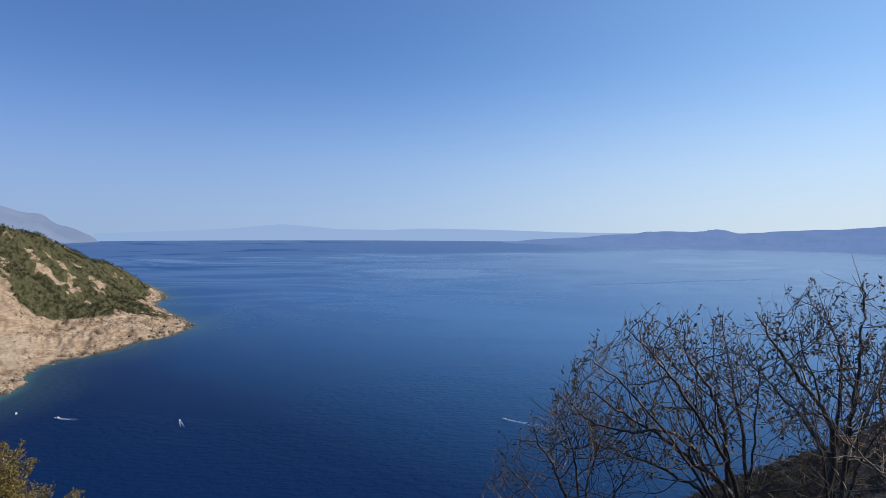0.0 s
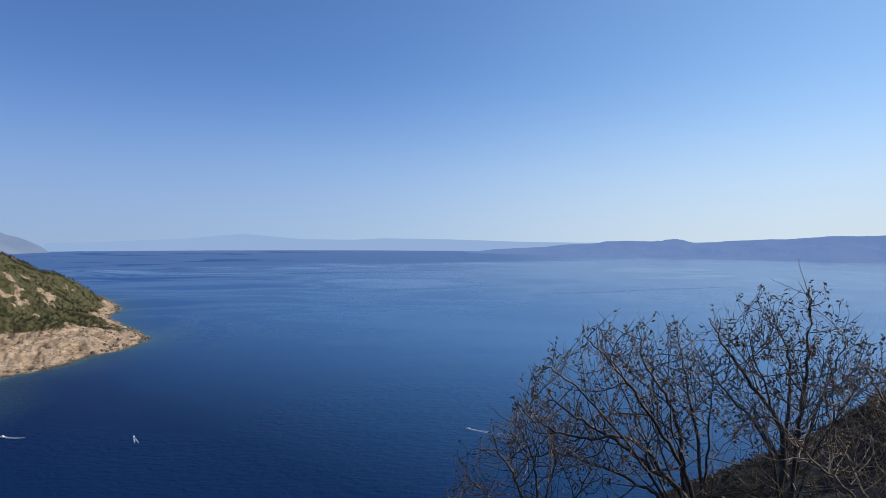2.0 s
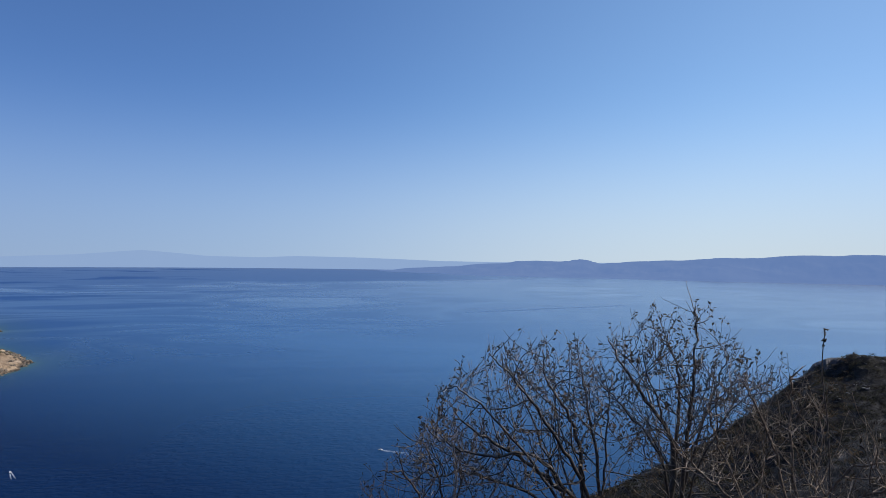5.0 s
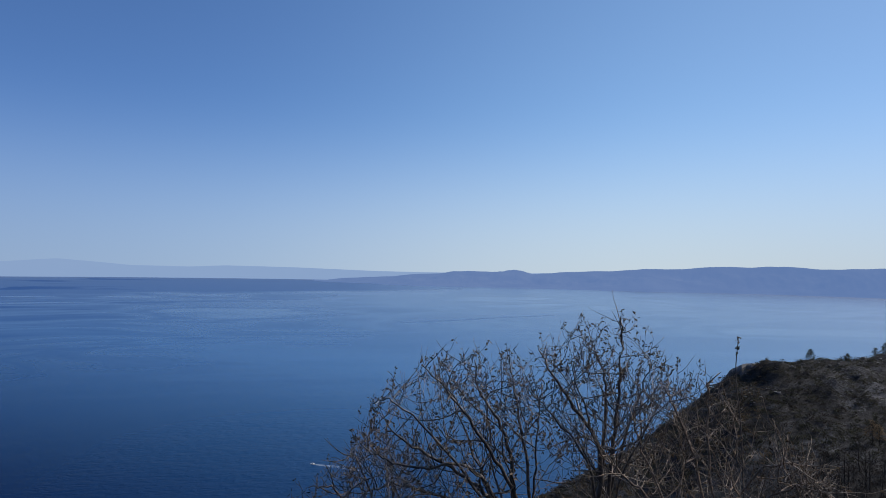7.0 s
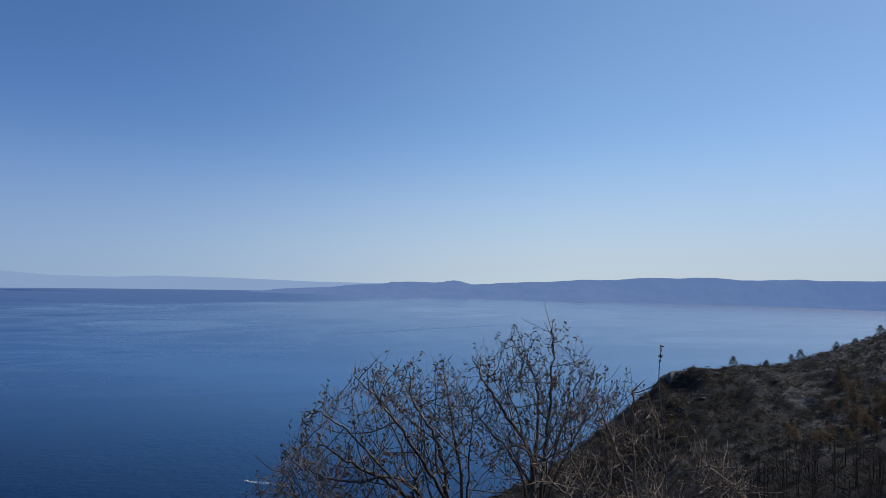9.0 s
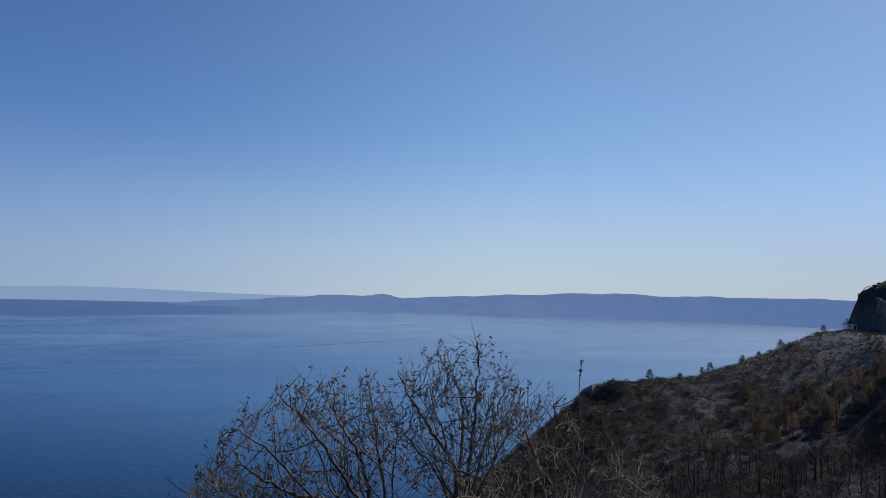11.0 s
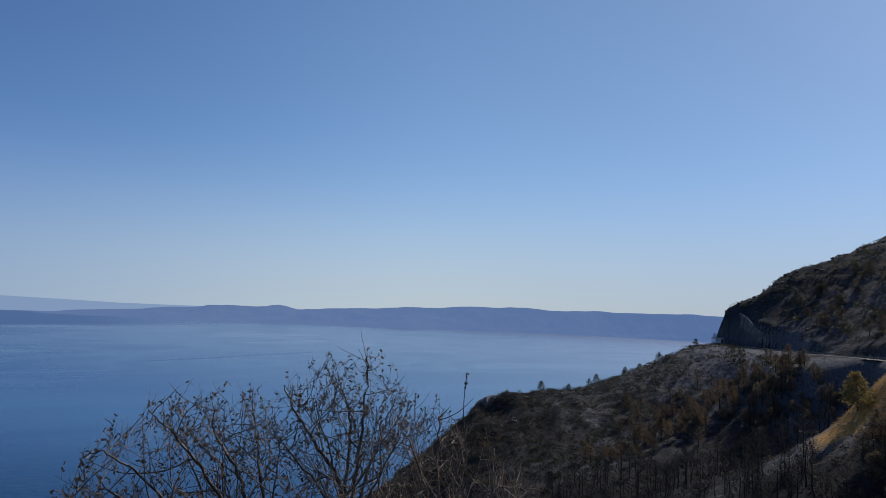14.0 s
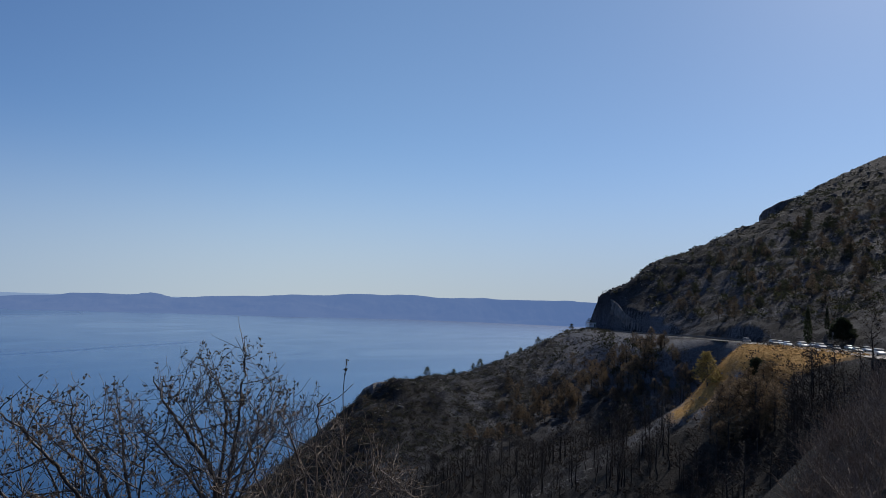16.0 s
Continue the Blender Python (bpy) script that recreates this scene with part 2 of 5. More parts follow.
def hillside_material():
    """Burnt slope: dark ash and earth, pale limestone, dry grass where the fire passed it by."""
    m, n, l, b = mat("burnt_hillside")
    big = tex(n, l, "Noise", 0.035, Detail=8.0, Roughness=0.65)
    mid = tex(n, l, "Noise", 0.22, Detail=9.0, Roughness=0.7)
    fine = tex(n, l, "Noise", 1.7, Detail=8.0, Roughness=0.7)
    soil = ramp(n, l, mid.outputs[0], [(0.32, (0.010, 0.0105, 0.0115)), (0.5, (0.023, 0.023, 0.024)), (0.66, (0.05, 0.0505, 0.054))]).outputs[0]
    rock = ramp(n, l, fine.outputs[0], [(0.35, (0.038, 0.039, 0.042)), (0.65, (0.17, 0.172, 0.185))]).outputs[0]
    at = n.new("ShaderNodeAttribute")
    at.attribute_name = "rock"
    s1 = n.new("ShaderNodeMath")
    s1.operation = "MULTIPLY_ADD"
    l.new(big.outputs[0], s1.inputs[0])
    s1.inputs[1].default_value = 0.9
    l.new(at.outputs["Fac"], s1.inputs[2])
    s2 = n.new("ShaderNodeMath")
    s2.operation = "MULTIPLY_ADD"
    l.new(fine.outputs[0], s2.inputs[0])
    s2.inputs[1].default_value = 0.6
    l.new(s1.outputs[0], s2.inputs[2])
    rockmask = ramp(n, l, s2.outputs[0], [(0.84, grey(0)), (0.96, grey(1))]).outputs[0]
    c = mix(n, l, rockmask, soil, rock)
    # thin pale ledges of the tilted limestone beds
    g = n.new("ShaderNodeTexCoord")
    tilt = n.new("ShaderNodeVectorMath")
    tilt.operation = "DOT_PRODUCT"
    tilt.inputs[1].default_value = (-0.1, 0.36, 1.0)
    l.new(g.outputs["Object"], tilt.inputs[0])
    sp = n.new("ShaderNodeSeparateXYZ")
    l.new(g.outputs["Object"], sp.inputs[0])
    beds = n.new("ShaderNodeCombineXYZ")
    for k, (src, size) in enumerate(((sp.outputs[0], 0.075), (sp.outputs[1], 0.075), (tilt.outputs["Value"], 0.5))):
        sc = n.new("ShaderNodeMath")
        sc.operation, sc.inputs[1].default_value = "MULTIPLY", size
        l.new(src, sc.inputs[0])
        l.new(sc.outputs[0], beds.inputs[k])
    bed = tex(n, l, "Noise", 1.0, beds.outputs[0], Detail=6.0, Roughness=0.62)
    bedmask = ramp(n, l, bed.outputs[0], [(0.52, grey(0)), (0.545, grey(0.6)), (0.58, grey(0.0)), (0.63, grey(0.7))]).outputs[0]
    c = mix(n, l, bedmask, c, rock)
    # ash tone for burnt ground, and for shade painted below the skyline
    bu = n.new("ShaderNodeAttribute")
    bu.attribute_name = "burnt"
    ash = ramp(n, l, fine.outputs[0], [(0.35, (0.005, 0.005, 0.005)), (0.6, (0.013, 0.012, 0.0115)), (0.78, (0.042, 0.039, 0.037))]).outputs[0]
    c = mix(n, l, bu.outputs["Fac"], c, ash)
    ga = n.new("ShaderNodeAttribute")
    ga.attribute_name = "grass"
    s3 = n.new("ShaderNodeMath")
    s3.operation = "MULTIPLY_ADD"
    l.new(mid.outputs[0], s3.inputs[0])
    s3.inputs[1].default_value = 0.7
    l.new(ga.outputs["Fac"], s3.inputs[2])
    gm = ramp(n, l, s3.outputs[0], [(0.72, grey(0)), (0.95, grey(1))]).outputs[0]
    straw = ramp(n, l, fine.outputs[0], [(0.3, (0.17, 0.09, 0.026)), (0.55, (0.38, 0.22, 0.065)), (0.75, (0.46, 0.31, 0.115))]).outputs[0]
    l.new(mix(n, l, gm, c, straw), b.inputs["Base Color"])
    b.inputs["Roughness"].default_value = 0.95
    b.inputs["Specular IOR Level"].default_value = 0.15
    bump(n, l, b, fine.outputs[0], 0.9, 0.6)
    return m


def headland_material():
    m, n, l, b = mat("headland_rock")
    big = tex(n, l, "Noise", 0.012, Detail=8.0, Roughness=0.6)
    fine = tex(n, l, "Noise", 0.55, Detail=10.0, Roughness=0.75)
    g = n.new("ShaderNodeTexCoord")
    mp = n.new("ShaderNodeMapping")
    mp.inputs["Scale"].default_value = (1.0, 1.0, 4.0)
    mp.inputs["Rotation"].default_value = (0.3, 0.25, 0.0)
    l.new(g.outputs["Object"], mp.inputs[0])
    strata = tex(n, l, "Noise", 0.05, mp.outputs[0], Detail=8.0, Roughness=0.7)
    a = ramp(n, l, strata.outputs[0], [(0.34, (0.19, 0.135, 0.085)), (0.5, (0.3, 0.22, 0.145)), (0.66, (0.41, 0.325, 0.23))]).outputs[0]
    c = ramp(n, l, fine.outputs[0], [(0.36, grey(0.78)), (0.46, grey(0.96)), (0.62, grey(1.1))]).outputs[0]
    c = mix(n, l, 1.0, a, c, "MULTIPLY")
    crack = tex(n, l, "Noise", 0.022, mp.outputs[0], Detail=9.0, Roughness=0.62, Distortion=0.5)
    lines = ramp(n, l, crack.outputs[0], [(0.455, grey(1.0)), (0.475, grey(0.4)), (0.485, grey(1.0)), (0.56, grey(1.0)), (0.575, grey(0.5)), (0.585, grey(1.0))]).outputs[0]
    c = mix(n, l, 1.0, c, lines, "MULTIPLY")
    wet = n.new("ShaderNodeAttribute")
    wet.attribute_name = "wet"
    c = mix(n, l, wet.outputs["Fac"], c, (0.05, 0.042, 0.035))
    sc = n.new("ShaderNodeAttribute")
    sc.attribute_name = "scree"
    c = mix(n, l, sc.outputs["Fac"], c, (0.32, 0.27, 0.21))
    va = n.new("ShaderNodeAttribute")
    va.attribute_name = "green"
    s3 = n.new("ShaderNodeMath")
    s3.operation = "MULTIPLY_ADD"
    l.new(big.outputs[0], s3.inputs[0])
    s3.inputs[1].default_value = 0.5
    l.new(va.outputs["Fac"], s3.inputs[2])
    gm = ramp(n, l, s3.outputs[0], [(0.62, grey(0)), (0.85, grey(1))]).outputs[0]
    turf = ramp(n, l, fine.outputs[0], [(0.36, (0.03, 0.031, 0.013)), (0.5, (0.06, 0.058, 0.025)), (0.66, (0.15, 0.125, 0.068))]).outputs[0]
    l.new(mix(n, l, gm, c, turf), b.inputs["Base Color"])
    b.inputs["Roughness"].default_value = 0.95
    b.inputs["Specular IOR Level"].default_value = 0.15
    bump(n, l, b, fine.outputs[0], 0.8, 1.6)
    return m


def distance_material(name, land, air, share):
    """Land seen across many kilometres: little of its own colour, mostly air light painted in as emission."""
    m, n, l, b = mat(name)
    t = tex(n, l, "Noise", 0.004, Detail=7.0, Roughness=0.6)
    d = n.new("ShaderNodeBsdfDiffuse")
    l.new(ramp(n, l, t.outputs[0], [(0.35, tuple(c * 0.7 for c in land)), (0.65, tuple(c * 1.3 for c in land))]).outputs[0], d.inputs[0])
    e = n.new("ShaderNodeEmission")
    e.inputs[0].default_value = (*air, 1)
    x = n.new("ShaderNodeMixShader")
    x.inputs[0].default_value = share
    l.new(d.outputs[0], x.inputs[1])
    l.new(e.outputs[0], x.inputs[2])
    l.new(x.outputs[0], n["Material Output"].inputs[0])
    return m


M_SEA = sea_material()
M_HILL = hillside_material()
M_HEAD = headland_material()
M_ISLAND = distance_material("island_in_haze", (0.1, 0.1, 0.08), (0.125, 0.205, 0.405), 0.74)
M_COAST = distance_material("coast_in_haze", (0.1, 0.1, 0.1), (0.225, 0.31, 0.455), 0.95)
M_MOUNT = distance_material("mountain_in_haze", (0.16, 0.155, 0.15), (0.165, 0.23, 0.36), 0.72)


# ---- relief ----
def fbm(x, y, scale, octaves=5, seed=0.0, gain=0.5):
    """Value noise on a lattice, summed over octaves, for arrays."""
    total, amp = np.zeros_like(x, dtype=float), 1.0
    for o in range(octaves):
        u, v = x / scale + seed * 17.3 + o * 5.1, y / scale - seed * 9.7 + o * 3.3
        i, j = np.floor(u), np.floor(v)
        fu, fv = u - i, v - j
        fu, fv = fu * fu * (3 - 2 * fu), fv * fv * (3 - 2 * fv)

        def h(a, b):
            s = np.sin(a * 127.1 + b * 311.7) * 43758.5453
            return s - np.floor(s)
        total += amp * ((h(i, j) * (1 - fu) + h(i + 1, j) * fu) * (1 - fv) + (h(i, j + 1) * (1 - fu) + h(i + 1, j + 1) * fu) * fv - 0.5)
        amp, scale = amp * gain, scale / 2.03
    return total


def polar(az, d):
    return d * math.sin(radians(az)), d * math.cos(radians(az))


class Relief:
    """A smooth surface through the plan's lines, each a list of (x, y, z)."""

    def __init__(self, pts, soft):
        p = np.array(pts, float)
        self.c, self.s, n = p[:, :2], soft, len(p)
        a = np.zeros((n + 3, n + 3))
        a[:n, :n] = self.k(self.c)
        a[:n, n], a[:n, n + 1:] = 1, p[:, :2] / 100
        a[n:, :n] = a[:n, n:].T
        self.w = np.linalg.solve(a, np.r_[p[:, 2], 0, 0, 0])

    def k(self, q):
        return -np.sqrt(((q[:, None] - self.c[None]) ** 2).sum(2) + self.s ** 2)

    def at(self, x, y):
        q = np.stack([np.ravel(x), np.ravel(y)], 1).astype(float)
        out = np.empty(len(q))
        for i in range(0, len(q), 4000):
            s = q[i:i + 4000]
            out[i:i + 4000] = self.k(s) @ self.w[:-3] + self.w[-3] + s @ self.w[-2:] / 100
        return out.reshape(np.shape(x))


def sheet(name, X, Y, Z, material, attrs=(), closed=False):
    """A grid of points as one smooth mesh, with point attributes."""
    r, c = X.shape
    me = bpy.data.meshes.new(name)
    idx = np.arange(r * c).reshape(r, c)
    nx = np.roll(idx, -1, 1) if closed else idx[:, 1:]
    cu = idx if closed else idx[:, :-1]
    q = np.stack([cu[:-1], nx[:-1], nx[1:], cu[1:]], -1).reshape(-1, 4)
    me.from_pydata(np.stack([X.ravel(), Y.ravel(), Z.ravel()], 1).tolist(), [], q.tolist())
    for key, val in attrs:
        at = me.attributes.new(key, "FLOAT", "POINT")
        at.data.foreach_set("value", np.ravel(val).astype(np.float32))
    me.polygons.foreach_set("use_smooth", [True] * len(me.polygons))
    me.materials.append(material)
    return new(name, me)


def drop(az, el, d):
    """The height at which a bearing and a slope from the eye meet at d metres."""
    return (*polar(az, d), EYE + d * math.tan(radians(el)))


# near hillside: bearing, degrees over eye level, metres away
SPUR = [(63.9, -2.15, 327), (63.8, -3.6, 341), (64.25, -3.2, 346), (63.3, -5, 354), (62.4, -5, 338), (64.6, -2.6, 362), (65.4, -1, 368), (61.5, -2.72, 318), (59.0, -3.97, 305), (56.5, -5.0, 292), (53.8, -5.9, 280), (51.2, -6.95, 268), (48.9, -6.85, 262), (47, -7.3, 258),
        (45.0, -8.17, 254), (43.0, -8.9, 250), (40.3, -11.36, 240), (36.3, -14.9, 226), (34.0, -17.0, 218), (30.4, -18.75, 206), (26.8, -20.75, 196), (23.1, -23.1, 190)]
SPUR_FLANK = [(60, -8.5, 240), (54, -11, 215), (48.5, -12.0, 205), (44, -13.5, 200), (38, -18, 190), (32, -22.5, 175)]
ROAD = [(63.55, -2.12, 329), (64.9, -2.15, 321), (68.9, -2.3, 264), (73.6, -2.36, 214), (75.7, -2.4, 197), (79.9, -2.45, 172), (83.0, -2.5, 158), (86.0, -2.6, 147), (92, -3.0, 124), (100, -3.3, 96), (115, -3.0, 70)]
CREST = [(64.65, 0.6, 335), (65.0, 0.8, 337), (65.7, 1.1, 340), (67.0, 1.85, 345), (68.9, 3.95, 350), (70.8, 4.4, 355), (73.6, 5.5, 362), (76, 6.15, 375), (77.3, 6.4, 386), (77.9, 6.9, 396), (78.6, 8.2, 404), (80.0, 9.3, 420),
         (82.8, 10.0, 450), (84.7, 10.6, 470), (86.5, 10.8, 485), (92, 12.0, 500), (100, 13.5, 480)]
RIB = [(77.0, -2.8, 164), (74.9, -4.85, 154), (72.7, -8.35, 145), (69.0, -11.05, 142), (63.8, -13.9, 138), (57, -17.5, 132)]
KNOLL = [(80.5, -2.85, 154), (83.7, -3.15, 142), (81.0, -5.0, 134), (83, -5.6, 127), (86.3, -3.6, 130), (84.5, -6.8, 118)]
GULLY = [(74, -9.6, 175), (69, -11.5, 178), (63, -13.2, 172), (57, -15.5, 165), (50, -17.6, 158), (43, -20.5, 150), (36, -25, 138)]
NEAR_SIDE = [(80, -14.5, 95), (72, -18.5, 95), (62, -22, 92), (50, -27, 84), (38, -31, 72), (64, -28, 44), (50, -31, 34),
             (78.5, -17.5, 50), (80.9, -13.2, 48), (82.4, -10.8, 46), (85.3, -7.2, 44), (87.6, -3.9, 42), (90.3, -2.0, 40), (80, -17, 66), (84, -14, 70), (88, -9, 72), (81, -21, 24), (87, -12, 24), (91, -6, 24)]
SLOPE = [(-90, 0, -30), (-60, -34, 30), (-35, -36, 30), (-10, -37, 30), (10, -37, 30), (30, -35, 22), (-60, -33, 90), (-30, -34, 90), (0, -35, 90), (20, -34, 90)]
hill_pts = [drop(*p) for p in SPUR + SPUR_FLANK + ROAD + CREST + RIB + KNOLL + GULLY + NEAR_SIDE + SLOPE[1:]]
# foot of the hill, far flanks and the slope behind the viewpoint: bearing, metres away, height
hill_pts += [(*polar(a, d), z) for a, d, z in [
    (-60, 260, -25), (-35, 250, -25), (-10, 245, -25), (10, 250, -25), (18, 260, -25), (26, 300, -25), (34, 345, -25), (42, 380, -10), (50, 420, -20), (58, 470, -20),
    (64, 420, 60), (66, 520, -10), (72, 560, 60), (80, 640, 120), (90, 700, 180), (-80, 200, 40), (-95, 120, 120), (-110, 300, 150), (180, 120, 205), (-140, 150, 200),
    (140, 140, 195), (120, 200, 205), (105, 250, 190), (180, 400, 300), (-140, 500, 300), (120, 500, 300)]]
# the lay-by under the camera, and where the shrubs stand
hill_pts += [drop(*p) for p in [(14, -29, 8.3), (26, -27.5, 8.6), (34, -26, 9.4), (44, -24.5, 8), (54, -24, 9)]]
hill_pts += [(0, 0, 148.4), (3, 0.5, 148.3), (-3, 0, 148.4), (0, -4, 148.5), (6, -3, 148.4), (-8, -4, 148.6), (0.5, 2.2, 147.7), (14, -4, 147.6), (0, -12, 150), (20, -10, 149)]
hill = Relief(hill_pts, 2.0)


def hill_rough(x, y):
    d = np.hypot(x, y)
    far = np.clip((d - 12) / 90, 0, 1)
    ox, oy = polar(45, 248)
    crag = np.exp(-(np.hypot(x - ox, y - oy) / 26) ** 2)
    return far * (fbm(x, y, 26, 5, 1.0) * 3.0 + np.abs(fbm(x, y, 9, 4, 2.0)) * 1.6) + np.clip((d - 185) / 40, 0, 1) * (1 - 0.6 * np.clip((np.degrees(np.arctan2(x, y)) - 64.8) / 2, 0, 1)) * (np.abs(fbm(x, y, 8, 4, 2.8, 0.6)) * 2.2 - 0.6) + crag * (np.abs(fbm(x, y, 13, 4, 2.5)) * 7 - 2.2) + np.clip(d / 12, 0, 1) * fbm(x, y, 2.2, 4, 3.0) * 0.35


road_xy = np.array([polar(a, d) for a, e, d in ROAD])
road_z = np.array([EYE + d * math.tan(radians(e)) for a, e, d in ROAD])


def along(px, py, line):
    """Distance from points to a polyline, and how far along it, in corners."""
    best, pos = np.full(np.shape(px), 1e9), np.zeros(np.shape(px))
    for i in range(len(line) - 1):
        a, v = line[i], line[i + 1] - line[i]
        t = np.clip(((px - a[0]) * v[0] + (py - a[1]) * v[1]) / (v @ v), 0, 1)
        dd = np.hypot(px - a[0] - t * v[0], py - a[1] - t * v[1])
        pos = np.where(dd < best, i + t, pos)
        best = np.minimum(best, dd)
    return best, pos


def hill_z(x, y):
    x, y = np.asarray(x, float), np.asarray(y, float)
    z = hill.at(x, y)
    # limestone ledges on the upper hill
    q = z / 5.5 + fbm(x, y, 60, 3, 50.0) * 2.0
    t = np.clip((q - np.floor(q) - 0.55) / 0.4, 0, 1)
    ledge = (np.floor(q) + t * t * (3 - 2 * t) - q) * 5.5
    z = z + 0.22 * ledge * np.clip((np.degrees(np.arctan2(x, y)) - 64.8) / 2, 0, 1) * np.clip((np.hypot(x, y) - 190) / 40, 0, 1) + hill_rough(x, y)
    d, s = along(x, y, road_xy)
    rz = np.interp(s, np.arange(len(road_z)), road_z)
    uphill = np.hypot(x, y) > np.interp(np.degrees(np.arctan2(x, y)), [a for a, e, q in ROAD], [q for a, e, q in ROAD])
    lay = 3.0 * np.clip((s - 4.2) / 0.8, 0, 1) * np.clip((8.3 - s) / 0.8, 0, 1)  # the lay-by widens the shelf
    bank = 16.0 * np.clip(4.0 - s, 0, 1)  # a long bank under the bend
    k = np.where(uphill, np.clip((6.2 - d) / 1.6, 0, 1), np.clip((9.0 + bank + lay * 4 - d) / (4.5 + bank + lay * 2), 0, 1))
    return z * (1 - k) + rz * k


def ring(a0, a1, da):
    return np.arange(a0, a1 + 1e-6, da)


az = np.r_[ring(-60, 8, 1.5), ring(9, 20, 0.6), ring(20.3, 63.5, 0.3), ring(63.6, 67, 0.1), ring(67.2, 95, 0.25), ring(97, 298, 3)]
dist = np.r_[0.01, 0.4, np.geomspace(1.2, 60, 60), np.arange(62, 560, 2.2), np.arange(570, 901, 30)]
A, D = np.meshgrid(np.radians(az), dist)
X, Y = D * np.sin(A), D * np.cos(A)
Z = hill_z(X, Y)
steep = np.abs(np.gradient(Z, axis=0) / np.gradient(D, axis=0))
knoll_d, _ = along(X, Y, np.array([polar(a, d) for a, d in [(76.5, 160), (79, 150), (82, 141), (83.3, 138)]]))
rib_d, _ = along(X, Y, np.array([polar(a, d) for a, e, d in RIB[:5]]))
spine_d, _ = along(X, Y, np.array([polar(a, d) for a, e, d in RIB[:3]]))
grass = np.clip(1.15 - np.minimum(knoll_d / 12, spine_d / 12 + 0.25), 0, 1)
spur_d, _ = along(X, Y, np.array([polar(a, d) for a, e, d in SPUR[:10]]))
gul_d, _ = along(X, Y, np.array([polar(a, d) for a, e, d in GULLY]))
burnt = np.clip(1.15 - gul_d / 30, 0, 1) + np.clip(1.2 - np.hypot(X - polar(85.5, 112)[0], Y - polar(85.5, 112)[1]) / 20, 0, 1) + np.clip(1.2 - np.hypot(X - polar(62, 125)[0], Y - polar(62, 125)[1]) / 30, 0, 1) + np.clip(1.1 - np.hypot(X - polar(79, 112)[0], Y - polar(79, 112)[1]) / 26, 0, 1)
burnt = burnt + np.clip(1.6 - np.hypot(X - polar(79, 50)[0], Y - polar(79, 50)[1]) / 24, 0, 1)
burnt = np.clip(burnt + fbm(X, Y, 18, 4, 30.0) * 0.5, 0, 1)
road_d, _ = along(X, Y, np.array([polar(a, d) for a, e, d in ROAD[1:5]]))
under_road = np.clip(1.3 - np.abs(road_d - 16) / 12, 0, 1) * (D < np.interp(np.degrees(A), [r[0] for r in ROAD], [r[2] for r in ROAD]))
burnt = burnt * (1 - 0.8 * under_road)
rock = 0.4 * under_road + np.clip((steep - 0.5) * 0.6, 0, 0.3) + 0.05 * np.exp(-spur_d / 14) + 0.3 * np.clip(1.4 - rib_d / 7, 0, 1)
for a_, d_ in ((63.6, 227), (55.4, 194), (51.9, 221), (53.5, 231)):  # small slips of bare pale stone
    slip = np.exp(-(np.hypot(X - polar(a_, d_)[0], Y - polar(a_, d_)[1]) / 3.2) ** 2)
    rock, burnt = rock + 0.35 * slip, burnt * (1 - slip)
# the spur takes the ash tone too
burnt = np.clip(burnt + 0.7 * np.clip((56 - np.degrees(A)) / 6, 0, 1) * np.clip((D - 150) / 30, 0, 1) * (0.7 + fbm(X, Y, 22, 4, 63.0)), 0, 1)
# shade along the top of the hill, painted in with the ash tone
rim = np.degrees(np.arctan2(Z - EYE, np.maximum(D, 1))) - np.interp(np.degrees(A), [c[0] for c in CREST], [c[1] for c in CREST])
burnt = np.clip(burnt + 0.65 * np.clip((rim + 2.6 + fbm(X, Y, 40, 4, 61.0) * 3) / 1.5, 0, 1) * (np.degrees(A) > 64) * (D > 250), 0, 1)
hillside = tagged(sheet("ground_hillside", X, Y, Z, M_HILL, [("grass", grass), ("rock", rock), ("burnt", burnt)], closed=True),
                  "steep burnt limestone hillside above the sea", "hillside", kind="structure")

# left headland: shore, from near to far, then its crest
SHORE = [(-600, 150), (-450, 330), (-368, 498), (-372, 523), (-404, 592), (-395, 642), (-373, 679), (-368, 734), (-349, 783), (-349, 843), (-414, 931), (-482, 1019), (-512, 1074), (-525, 1153), (-616, 1292), (-760, 1450), (-1000, 1600)]
HEAD_CREST = [(a, e - 0.55, d) for a, e, d in [(-25.9, -5.5, 1330), (-27.0, -4.6, 1260), (-28.7, -3.85, 1200), (-30.7, -2.75, 1160), (-32.6, -1.95, 1130), (-34.1, -1.25, 1110), (-36.2, -0.8, 1080), (-42, 1.5, 1050), (-50, 4, 1000), (-60, 6, 950)]]
shore = np.array(SHORE, float)
head_pts = [(x, y, 0.0) for x, y in SHORE]
for i in range(len(SHORE)):
    v = shore[min(i + 1, len(SHORE) - 1)] - shore[max(i - 1, 0)]
    nrm = np.array([v[1], -v[0]]) / np.hypot(*v)
    head_pts += [(*(shore[i] + nrm * 70), -24.0), (*(shore[i] - nrm * 30), 14.0 if i not in (9, 13) else 5.0)]
head_pts += [drop(*p) for p in HEAD_CREST]
head_pts += [drop(*p) for p in [(-33.4, -7.73, 905), (-30.4, -8.7, 880), (-36.3, -8.0, 800), (-36.4, -4.3, 930), (-27.5, -7.3, 1010)]]
head_pts += [(*polar(a, d), z) for a, d, z in [(-28, 1500, 20), (-33, 1500, 60), (-40, 1450, 90), (-50, 1400, 150), (-60, 1400, 200)]]
head = Relief(head_pts, 12.0)


